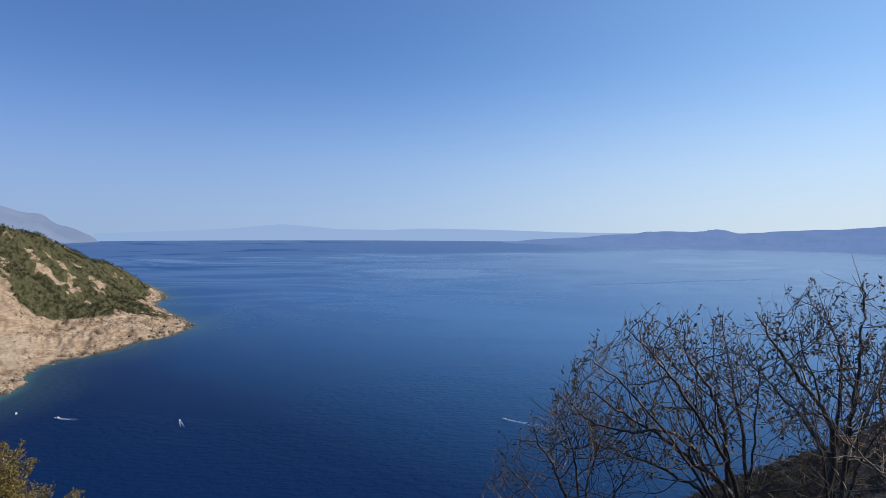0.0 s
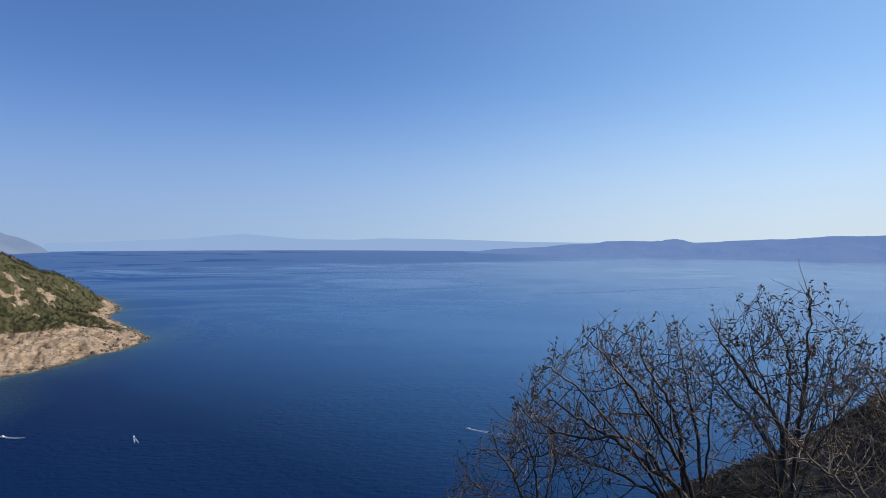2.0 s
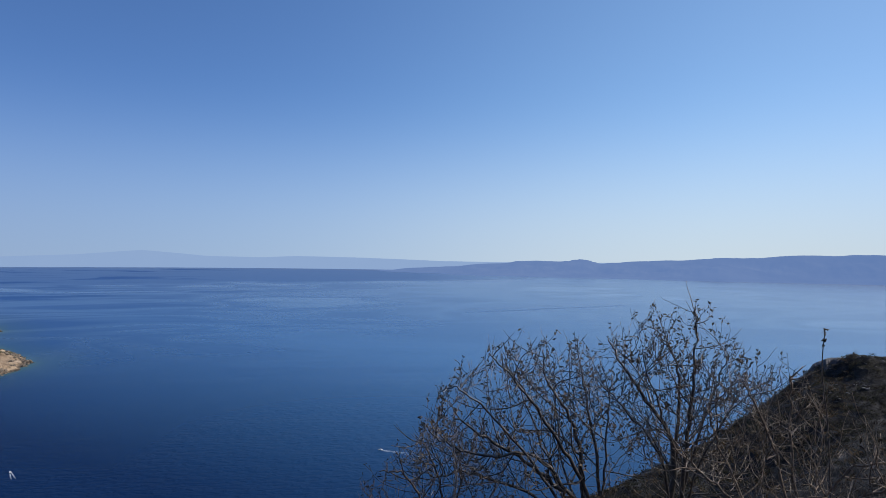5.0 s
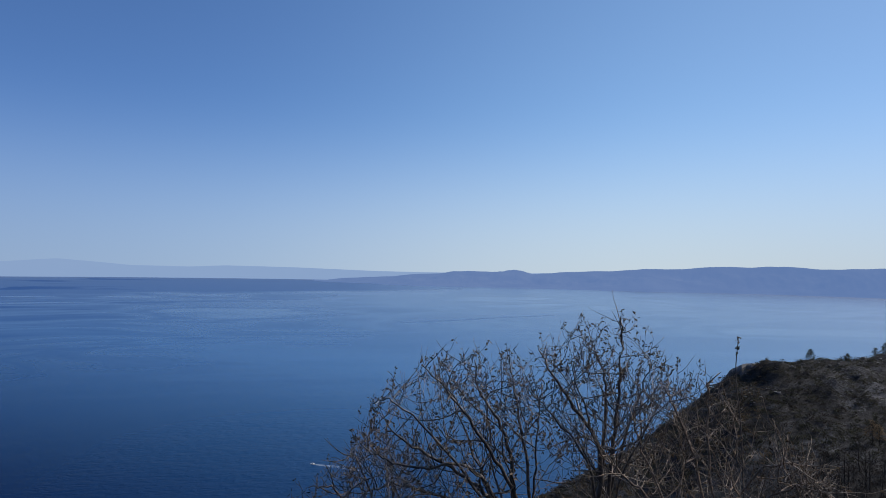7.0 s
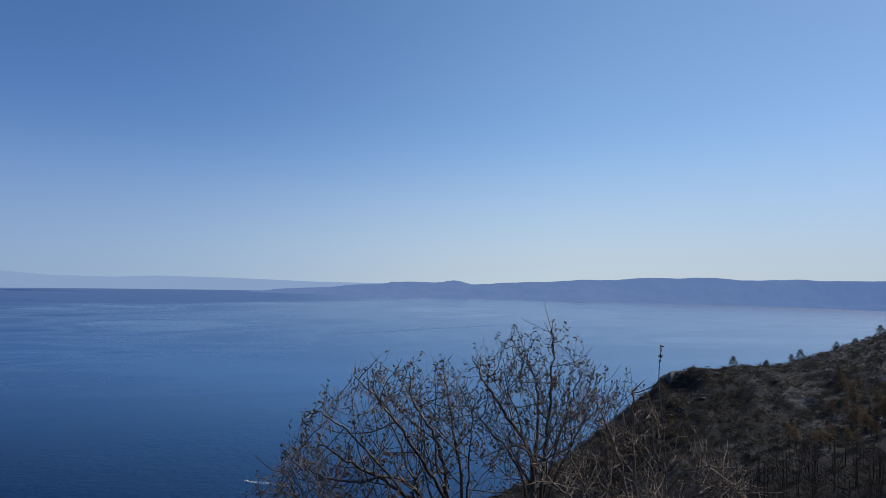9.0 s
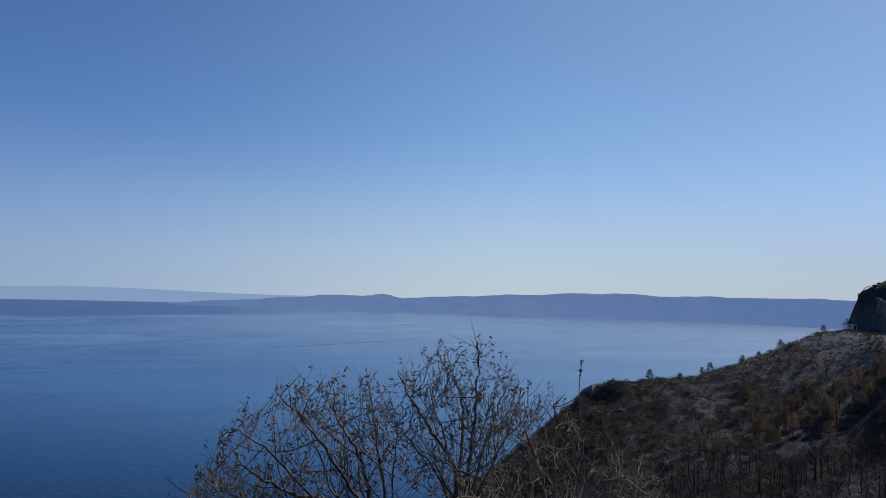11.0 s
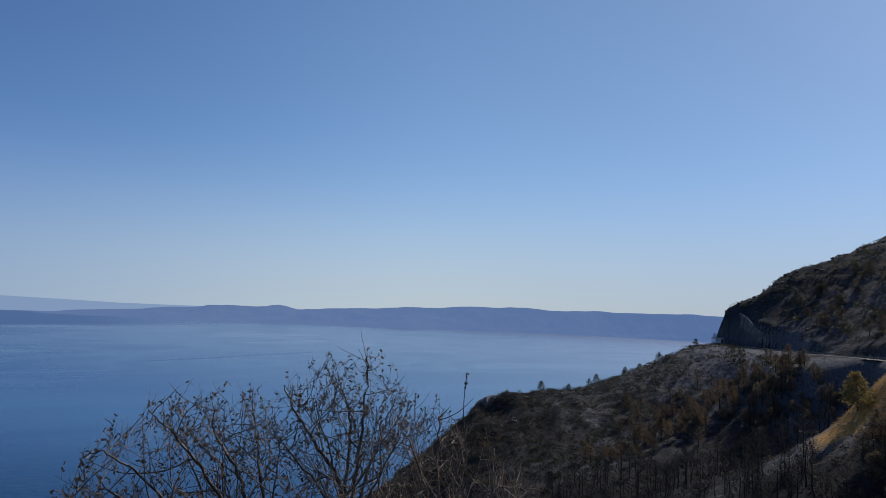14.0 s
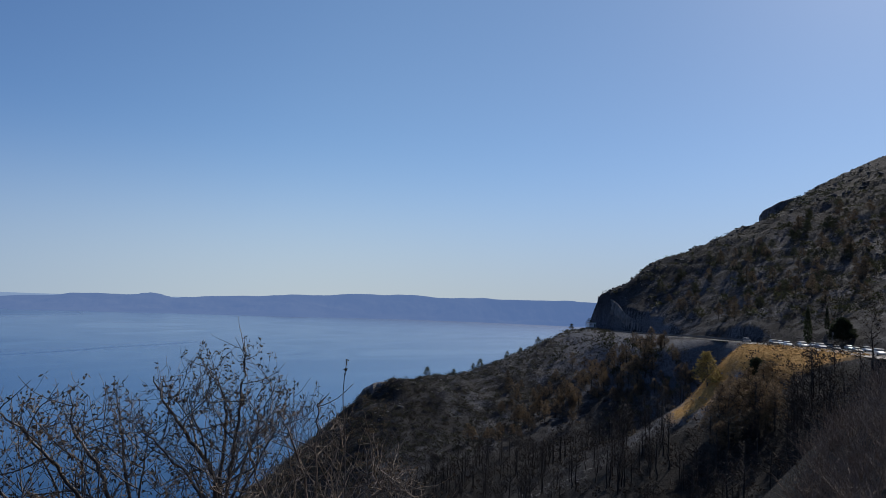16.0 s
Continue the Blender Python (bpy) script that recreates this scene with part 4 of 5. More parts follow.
bare_shrub("tangle of tan leafless stems on the slope's edge", [
    ([fe, spot(48.5, -22.0, 7.3), spot(45.5, -19.0, 7.3), spot(43.0, -18.6, 7.3)], 0.03, 0.006),
    ([fe, spot(50.5, -21.0, 7.4), spot(50.0, -17.0, 7.5), spot(48.5, -15.2, 7.5)], 0.028, 0.006),
    ([fe, spot(52.0, -21.5, 7.3), spot(54.5, -18.5, 7.2), spot(56.5, -18.6, 7.2)], 0.026, 0.006),
    ([fe, spot(47.0, -24.0, 7.0), spot(42.0, -22.0, 6.9), spot(39.0, -21.0, 6.9)], 0.03, 0.006)], 15, TOP_E, kids=(4.2, 3.8, 3.0), leaves=0.1, size=0.045, wood=M_TWIG, foot=fe)


def stalk():
    """A single dry stalk with a few seed heads."""
    f = feet(45.3, 7.7)
    root = tagged(new("dry_stalk"), "single dry stalk with dark seed heads, above the thicket", "stalk")
    root.location = f
    rng = random.Random(21)
    pts = [p - f for p in curve_through([f, spot(44.9, -14.0, 7.7), spot(44.4, -9.0, 7.7), spot(44.55, -5.7, 7.7)], 6)]
    v, fc_ = [], []
    tube(v, fc_, pts, [0.011 - 0.0004 * i for i in range(len(pts))], 5)
    mesh_part("stem", v, fc_, M_BARK, root, smooth=True)
    v, fc_ = [], []
    for s in (0.99, 0.955, 0.92, 0.915, 0.89, 0.885, 0.86, 0.8):
        p = pts[min(int(s * len(pts)), len(pts) - 1)] * 0.5 + pts[min(int(s * len(pts)) + 1, len(pts) - 1)] * 0.5
        for _ in range(4):
            leaf(v, fc_, p + rvec(rng, 0.006), rvec(rng), 0.026 * rng.uniform(0.6, 1.2), rng, 0.45)
    mesh_part("seed_head", v, fc_, M_DRYLEAF, root, kind="stuff")


stalk()


def leafy_shrub(az, el, d, wide, seed):
    """A leafy bush with yellowing leaves; only its top is near the eye's view."""
    rng = random.Random(seed)
    f = feet(az, d)
    topz = EYE + d * math.tan(radians(el))
    h = topz - f.z
    root = tagged(new("leafy_shrub"), "leafy shrub with yellow-green leaves below the lay-by", "shrub", "shrubs at the lay-by")
    root.location = f
    lv, lf = [], []
    for k in range(int(80 * wide)):
        a, r = rng.uniform(0, 2 * math.pi), wide * math.sqrt(rng.random())
        tip = Vector((math.cos(a) * r, math.sin(a) * r, h * (1 - 0.35 * (r / wide) ** 2) * rng.uniform(0.72, 1.0)))
        pts = curve_through([Vector((rng.gauss(0, 0.08), rng.gauss(0, 0.08), 0)), tip * 0.5 + rvec(rng, 0.08), tip], 6)
        v, fc_ = [], []
        tube(v, fc_, pts, [0.022 * (1 - 0.85 * i / (len(pts) - 1)) for i in range(len(pts))], 5)
        stem = mesh_part("stem", v, fc_, M_TWIG, root, smooth=True)
        v, fc_ = [], []
        for _ in range(30):
            i = rng.randrange(len(pts) // 2, len(pts))
            q = [pts[i]]
            dd = (rvec(rng) + Vector((0, 0, 0.7))).normalized()
            for _ in range(4):
                dd = (dd + rvec(rng, 0.2)).normalized()
                q.append(q[-1] + dd * 0.048)
            tube(v, fc_, q, [0.004, 0.0034, 0.003, 0.0025, 0.002], 3)
            for j in range(1, 5):
                for _ in range(15):
                    leaf(lv, lf, q[j] + rvec(rng, 0.014), rvec(rng) + dd * 0.8, 0.034 * rng.uniform(0.6, 1.25), rng, 0.16)
        mesh_part("twig_spray", v, fc_, M_TWIG, stem, kind="stuff")
    mesh_part("foliage", lv, lf, M_SHRUBLEAF, root, kind="stuff")


leafy_shrub(-37.2, -16.2, 7.2, 0.6, 31)
leafy_shrub(-31.9, -21.6, 7.6, 0.36, 32)
leafy_shrub(-40.2, -16.6, 7.5, 0.6, 33)
leafy_shrub(-26.6, -22.5, 8.2, 0.32, 34)


# -- trees on the hillside --
def clump(v, f, c, s, n, rng, up=0.3):
    """A loose tuft of n needle-spray blades about c."""
    for _ in range(n):
        d = rvec(rng) + Vector((0, 0, up))
        d.normalize()
        leaf(v, f, c + Vector((d.x * s[0], d.y * s[1], d.z * s[2])) * rng.uniform(0.05, 0.75), d + rvec(rng, 0.4), min(s) * rng.uniform(0.4, 0.75), rng, 0.3)


def pine(name, label, h, wide, needles, bark, seed, bare=0.3, tufts=34, blades=9, lean=0.03, category="tree", group=""):
    """A pine of height h: tapered trunk, limbs in whorls and a crown of separate sprays."""
    rng = random.Random(seed)
    root = tagged(new(name), label, category, group)
    v, f = [], []
    pts = [Vector((lean * h * (i / 8) ** 2 + rng.gauss(0, 0.012) * h * 0.4, rng.gauss(0, 0.012) * h * 0.4, h * i / 8 - 0.3)) for i in range(9)]
    tube(v, f, pts, [0.024 * h * (1 - 0.9 * i / 8) for i in range(9)], 6)
    mesh_part("trunk", v, f, bark, root, smooth=True)
    lv, lf, bv, bf = [], [], [], []
    for k in range(tufts):
        s = bare + (1 - bare) * ((k + rng.random()) / tufts)
        u = (s - bare) / (1 - bare)
        reach = wide * (1 - u) ** 0.75 * rng.uniform(0.55, 1.15) + 0.1 * wide
        a = rng.uniform(0, 2 * math.pi)
        i = min(int(s * 8), 7)
        o = pts[i].lerp(pts[i + 1], s * 8 - i)
        e = o + Vector((math.cos(a) * reach, math.sin(a) * reach, reach * rng.uniform(0.1, 0.55)))
        tube(bv, bf, [o, o.lerp(e, 0.5) + Vector((0, 0, -0.04 * reach)), e], [0.007 * h, 0.004 * h, 0.0015 * h], 3)
        if needles:
            z = wide * rng.uniform(0.24, 0.42)
            clump(lv, lf, e, (z, z, z * 0.7), blades, rng)
            if reach > wide * 0.5:
                clump(lv, lf, o.lerp(e, 0.6), (z * 0.8, z * 0.8, z * 0.5), blades // 2, rng)
    mesh_part("limb_growth", bv, bf, bark, root, kind="stuff")
    if needles:
        mesh_part("crown", lv, lf, needles, root)
    return root


def burnt_tree(h, seed):
    """A dead tree: charred trunk, a few bare limbs, a haze of charred twigs."""
    rng = random.Random(seed)
    root = tagged(new("burnt_tree"), "fire-killed tree with a charred bare trunk", "tree", "burnt trees on the slope")
    pts = [Vector((rng.gauss(0, 0.01) * h, rng.gauss(0, 0.01) * h, h * i / 7 - 0.3)) for i in range(8)]
    v, f = [], []
    tube(v, f, pts, [0.019 * h * (1 - 0.88 * i / 7) for i in range(8)], 6)
    trunk = mesh_part("trunk", v, f, M_CHAR, root, smooth=True)
    v, f, lv, lf = [], [], [], []
    for k in range(20):
        s = rng.uniform(0.4, 0.98)
        i = min(int(s * 7), 6)
        o = pts[i].lerp(pts[i + 1], s * 7 - i)
        a, r = rng.uniform(0, 2 * math.pi), h * 0.22 * (1.25 - s) * rng.uniform(0.6, 1.4)
        e = o + Vector((math.cos(a) * r, math.sin(a) * r, r * rng.uniform(0.2, 1.0)))
        tube(v, f, [o, o.lerp(e, 0.5) + Vector((0, 0, -0.05 * r)), e], [0.006 * h, 0.004 * h, 0.0015 * h], 3)
        for _ in range(3):
            w = e + Vector((rng.gauss(0, 0.3), rng.gauss(0, 0.3), rng.uniform(0.0, 0.5))) * r * 0.8
            tube(v, f, [o.lerp(e, rng.uniform(0.4, 0.9)), w], [0.003 * h, 0.001 * h], 3)
            if rng.random() < 0.7:
                clump(lv, lf, w, (0.07 * h, 0.07 * h, 0.05 * h), 3, rng)
    mesh_part("limb_growth", v, f, M_CHAR, trunk, kind="stuff")
    mesh_part("crown", lv, lf, M_CHARLEAF, root, kind="stuff")
    return root


def place(proto, az, d, size, turn, first):
    """Sets the first of a kind, or a copy of it, on the ground."""
    x, y = polar(az, d)
    m = Matrix.Translation((x, y, ground(x, y))) @ Matrix.Rotation(turn, 4, "Z") @ Matrix.Diagonal((size, size, size, 1))
    if first:
        proto.matrix_basis = m
        return proto
    ob = copy_thing(proto, Matrix())
    ob.matrix_basis = m
    return ob


def stand(protos, spots, rng, lo=0.75, hi=1.25):
    used = set()
    for i, (az_, d_) in enumerate(spots):
        p = protos[i % len(protos)]
        place(p, az_, d_, rng.uniform(lo, hi), rng.uniform(0, 6.28), p not in used)
        used.add(p)


def scatter(rng, n, az0, az1, d0, d1, keep=None):
    out = []
    while len(out) < n:
        a, d = rng.uniform(az0, az1), rng.uniform(d0, d1)
        if keep is None or keep(a, d):
            out.append((a, d))
    return out


rng = random.Random(77)
line_rib = np.array([polar(a, d) for a, e, d in RIB])
line_gully = np.array([polar(a, d) for a, e, d in GULLY])


def under_crest(a, d, h, gap=0.3):
    """A plant of height h stays under the hill's skyline."""
    x, y = polar(a, d)
    top = math.degrees(math.atan2(float(hill_z(x, y)) + h - EYE, d))
    return top < np.interp(a, [c[0] for c in CREST], [c[1] for c in CREST]) - gap


def off_road(a, d, gap=7):
    return not near_line(a, d, road_xy, gap)


def near_line(a, d, line, far_):
    x, y = polar(a, d)
    for i in range(len(line) - 1):
        ax, ay, bx, by = line[i][0], line[i][1], line[i + 1][0], line[i + 1][1]
        vx, vy = bx - ax, by - ay
        t = min(1, max(0, ((x - ax) * vx + (y - ay) * vy) / (vx * vx + vy * vy)))
        if math.hypot(x - ax - t * vx, y - ay - t * vy) < far_:
            return True
    return False


burnt = [burnt_tree(h, 40 + i) for i, h in enumerate((6.5, 7.5, 8.5, 5.5))]
stand(burnt, scatter(rng, 140, 48, 73, 140, 184, lambda a, d: near_line(a, d, line_gully, 18) and not near_line(a, d, line_rib, 7))
      + scatter(rng, 75, 50, 71, 112, 138) + scatter(rng, 60, 80, 88.5, 98, 126) + scatter(rng, 50, 66, 84, 88, 122, lambda a, d: not near_line(a, d, line_rib, 12) and d < 124 - (a - 74) * 0.8), rng)
scorched = [pine("scorched_pine", "fire-scorched pine with rust-brown needles on the slope", h, w, M_SCORCH, M_CHAR, 50 + i, bare=0.28, tufts=46, blades=18, group="scorched pines on the slope") for i, (h, w) in enumerate(((6, 1.7), (7, 1.9), (5, 1.6)))]
BANDS = [np.array([polar(a, d) for a, d in b]) for b in (((54.3, 196), (57, 200), (59, 213), (61, 215), (62.6, 228), (63.6, 240)), ((64.9, 229), (66.4, 222), (68.5, 213)), ((67.3, 206), (69.4, 196), (70.4, 193), (72.6, 188)))]
stand(scorched, scatter(rng, 70, 53, 74, 184, 246, lambda a, d: any(near_line(a, d, b, 6) for b in BANDS)) + scatter(rng, 34, 74, 79.5, 112, 136), rng, 0.7, 1.15)
browned = [pine("browned_pine", "heat-browned pine with dull dry needles", h, w, M_SCORCH_DULL, M_CHAR, 60 + i, bare=0.2, tufts=46, blades=18, group="browned pines on the slope") for i, (h, w) in enumerate(((6, 1.7), (5, 1.5), (4, 1.5)))]
stand(browned, scatter(rng, 60, 56, 77, 195, 255, lambda a, d: off_road(a, d, 12)) + scatter(rng, 70, 70, 90, 190, 300, lambda a, d: off_road(a, d, 9)) + scatter(rng, 16, 66, 73, 188, 235, lambda a, d: off_road(a, d, 12)), rng)
green = [pine("pine_tree", "small dark green pine on the rocky hillside", h, w, M_NEEDLE, M_BARK, 70 + i, bare=0.1, tufts=50, blades=26, group="pines on the hill") for i, (h, w) in enumerate(((4, 1.5), (3.2, 1.4), (5, 1.8)))]
ridge_pines = [(49.0, 262), (51.5, 267), (53.3, 277), (53.9, 280), (54.6, 283), (56.4, 291), (59.2, 305), (57.6, 298), (62.2, 321)]
stand(green, ridge_pines + scatter(rng, 150, 66, 92, 215, 440, lambda a, d: off_road(a, d, 12) and under_crest(a, d, 4.5)), rng, 0.6, 1.2)
yellow = pine("yellowing_pine", "yellow-green pine at the edge of the grassy knoll", 7.5, 2.8, M_NEEDLE_Y, M_BARK, 81, bare=0.12, tufts=80, blades=24)
place(yellow, 73.8, 150, 1.0, 0.3, True)
oak = pine("dark_round_tree", "dense dark evergreen tree beside the parked cars", 7.5, 3.6, M_CYPRESS, M_BARK, 82, bare=0.1, tufts=170, blades=44, lean=0.0)
place(oak, 83.5, 167, 0.7, 0.0, True)
knollbush = pine("dark_round_shrub", "dark evergreen shrub on the grassy slope", 5.0, 2.4, M_CYPRESS, M_BARK, 83, bare=0.05, tufts=90, blades=34, lean=0.0, category="shrub")
place(knollbush, 77.6, 138, 1.0, 0.0, True)


def cypress(h, seed):
    rng = random.Random(seed)
    root = tagged(new("cypress"), "slim dark columnar cypress by the road", "tree", "cypresses by the road")
    v, f = [], []
    tube(v, f, [Vector((0, 0, -0.3)), Vector((0, 0, h * 0.5)), Vector((0, 0, h * 0.96))], [0.14, 0.09, 0.02], 6)
    mesh_part("trunk", v, f, M_BARK, root, smooth=True)
    v, f = [], []
    for _ in range(420):
        s = rng.random() ** 0.8
        r = 0.085 * h * math.sin(math.pi * min(1, 0.12 + 0.88 * s) ** 0.75) ** 0.8 * rng.uniform(0.35, 1.05)
        a = rng.uniform(0, 6.28)
        leaf(v, f, Vector((math.cos(a) * r, math.sin(a) * r, 0.25 + s * h * 0.95)), Vector((math.cos(a) * 0.35, math.sin(a) * 0.35, 1.0)), 0.075 * h * rng.uniform(0.6, 1.1), rng, 0.28)
    mesh_part("crown", v, f, M_CYPRESS, root)
    return root


cy = cypress(9.0, 90)
place(cy, 81.2, 171, 1.0, 0, True)
place(cy, 82.5, 174, 0.62, 1.0, False)


M_CRAG = plain("weathered_crag", (0.06, 0.059, 0.06), 0.95, vary=0.5, scale=0.6)


# low scrub and stones, too many to count
def scrub_sheet(name, label, rng, n, where, needles, lo, hi, blades, flat=0.7):
    v, f = [], []
    spots = where(n)
    xy = np.array([polar(a, d) for a, d in spots])
    zz = hill_z(xy[:, 0], xy[:, 1])
    for (x, y), z in zip(xy, zz):
        s = rng.uniform(lo, hi)
        for _ in range(3):
            clump(v, f, Vector((x + rng.gauss(0, s * 0.4), y + rng.gauss(0, s * 0.4), z + s * flat * rng.uniform(0.2, 0.6))), (s, s, s * flat), blades, rng, 0.6)
    return tagged(mesh_part(name, v, f, needles), label, "scrub", kind="stuff")


scrub_sheet("spur_scrub", "low grey-green scrub on the rocky spur", rng, 4200, lambda n: scatter(rng, n, 24, 66, 178, 325, lambda a, d: d < np.interp(a, [s[0] for s in SPUR][::-1], [s[2] for s in SPUR][::-1]) + 6 and d > np.interp(a, [s[0] for s in SPUR][::-1], [s[2] for s in SPUR][::-1]) - 95), M_SCRUB, 0.4, 1.3, 7)
scrub_sheet("burnt_scrub", "charred low scrub over the burnt slope", rng, 2400, lambda n: scatter(rng, n, 40, 88, 70, 240, lambda a, d: off_road(a, d, 10) and not near_line(a, d, line_rib, 6)), M_CHARLEAF, 0.4, 1.2, 8)
scrub_sheet("hill_scrub", "dull scrub over the upper hillside", rng, 3800, lambda n: scatter(rng, n, 64.5, 92, 175, 480, lambda a, d: off_road(a, d, 10) and under_crest(a, d, 0.2, -0.9)), M_SCRUB, 0.5, 1.4, 6)
scrub_sheet("hill_bushes", "dark green bushes over the upper hillside", rng, 620, lambda n: scatter(rng, n, 65, 92, 190, 480, lambda a, d: off_road(a, d, 10) and under_crest(a, d, 0.8, -0.3)), M_NEEDLE, 0.9, 2.1, 14)
scrub_sheet("browned_scrub", "browned low scrub over the upper hillside", rng, 260, lambda n: scatter(rng, n, 60, 92, 150, 420, lambda a, d: off_road(a, d, 10) and (a < 64 or under_crest(a, d, 1.5))), M_SCORCH_DULL, 0.4, 1.1, 6)
scrub_sheet("slope_scrub", "brown and olive scrub on the lower spur", rng, 1100, lambda n: scatter(rng, n, 20, 46, 168, 262, lambda a, d: d < np.interp(a, [s[0] for s in SPUR[8:]][::-1], [s[2] for s in SPUR[8:]][::-1]) + 5), M_SCORCH_DULL, 0.4, 1.2, 8)
scrub_sheet("dry_grass", "tawny dry grass on the knoll above the gully", rng, 2200, lambda n: scatter(rng, n, 72, 87, 120, 165, lambda a, d: (near_line(a, d, line_rib[:4], 9) or math.dist(polar(a, d), polar(80.5, 147)) < 17) and off_road(a, d, 5)), M_STRAW, 0.12, 0.35, 8)


def stones(name, label, rng, spots, lo, hi, material=M_LIME):
    v, f = [], []
    xy = np.array([polar(a, d) for a, d in spots])
    zz = hill_z(xy[:, 0], xy[:, 1])
    bm = bmesh.new()
    bmesh.ops.create_icosphere(bm, subdivisions=1, radius=1.0)
    pv, pf = [q.co.copy() for q in bm.verts], [tuple(w.index for w in q.verts) for q in bm.faces]
    bm.free()
    for (x, y), z in zip(xy, zz):
        s = Vector((rng.uniform(lo, hi), rng.uniform(lo, hi), rng.uniform(lo, hi) * 0.6))
        b, m = len(v), Matrix.Rotation(rng.uniform(0, 6.28), 3, "Z")
        v.extend([m @ Vector((p.x * s.x, p.y * s.y, p.z * s.z)) * rng.uniform(0.8, 1.15) + Vector((x, y, z + s.z * 0.25)) for p in pv])
        f.extend([tuple(b + i for i in q) for q in pf])
    return tagged(mesh_part(name, v, f, material), label, "rocks", kind="stuff")


stones("limestone_rocks", "scattered pale limestone rocks over the slope", rng,
       scatter(rng, 500, 44, 64, 205, 325, lambda a, d: near_line(a, d, np.array([polar(s[0], s[2]) for s in SPUR]), 30)) + scatter(rng, 1500, 66, 90, 210, 460, lambda a, d: off_road(a, d, 10)), 0.15, 0.75)
stones("rib_rubble", "pale limestone rubble along the grassy rib", rng, scatter(rng, 420, 58, 75, 128, 160, lambda a, d: near_line(a, d, line_rib, 8)), 0.08, 0.32)


stones("crest_boulders", "dark weathered boulders along the top of the hill", rng,
       scatter(rng, 420, 65, 90, 330, 500, lambda a, d: under_crest(a, d, 0.0, -1.2) and not under_crest(a, d, 0.0, 2.2)), 0.5, 1.5, M_CRAG)


# dry brush on the near slope beside the lay-by
def dry_brush(h, seed):
    rng = random.Random(seed)
    root = tagged(new("dry_brush"), "leafless grey-brown brush on the near slope", "shrub", "dry brush on the near slope")
    v, f = [], []
    for _ in range(26):
        d = (rvec(rng, 0.55) + Vector((0, 0, 1))).normalized()
        p, q = Vector((rng.gauss(0, 0.12) * h, rng.gauss(0, 0.12) * h, -0.1)), []
        for i in range(6):
            q.append(p.copy())
            d = (d + rvec(rng, 0.16)).normalized()
            p = p + d * h * rng.uniform(0.14, 0.2)
            if i > 1:
                e = p + (d + rvec(rng, 0.6)).normalized() * h * 0.3
                tube(v, f, [p, p.lerp(e, 0.5) + rvec(rng, 0.02), e], [0.011, 0.008, 0.004], 3)
        tube(v, f, q, [0.02 - 0.0026 * i for i in range(6)], 3)
    mesh_part("stem_growth", v, f, M_BRUSH, root, kind="stuff")
    return root


brushes = [dry_brush(h, 120 + i) for i, h in enumerate((1.6, 2.1, 1.3))]
stand(brushes, scatter(rng, 290, 79, 93, 20, 56, lambda a, d: a > 79.5 + (d - 20) * 0.15), rng, 0.45, 0.85)


# ---- headland woods, boats ----
def headland_wood():
    rng = random.Random(200)
    v, f = [], []
    gen = np.random.default_rng(5)
    aa, dd = np.radians(gen.uniform(-46, -24.5, 17000)), gen.uniform(640, 1340, 17000)
    x, y = dd * np.sin(aa), dd * np.cos(aa)
    z = head_z(x, y)
    k = np.minimum(wood_edge(x, y, z), (1290 - y) / 60)
    gaps = clearings(x, y)
    keep = ((k > 0.25) & (gaps < 0.28 - 0.4 * gen.random(17000)) & (k > 0.25 + 0.7 * gen.random(17000) ** 2) | (k > -2.5) & (gen.random(17000) < 0.16) | (gen.random(17000) < 0.02)) & (z > 5)
    for px, py, pz, low in zip(x[keep], y[keep], z[keep], k[keep]):
        s = rng.uniform(1.3, 2.7) if low > 0.25 else rng.uniform(0.7, 1.6)
        clump(v, f, Vector((px, py, pz + s * 0.7)), (s, s, s), 12, rng, 0.5)
        clump(v, f, Vector((px + rng.gauss(0, s * 0.4), py + rng.gauss(0, s * 0.4), pz + s * 1.4)), (s * 0.7, s * 0.7, s * 0.8), 8, rng, 0.5)
    return tagged(mesh_part("pine_wood", v, f, M_WOOD), "green pine scrub covering the headland", "woodland", kind="stuff")


headland_wood()
M_SHORE = plain("dark_shore_rock", (0.12, 0.095, 0.07), 0.9, vary=0.6, scale=0.35)


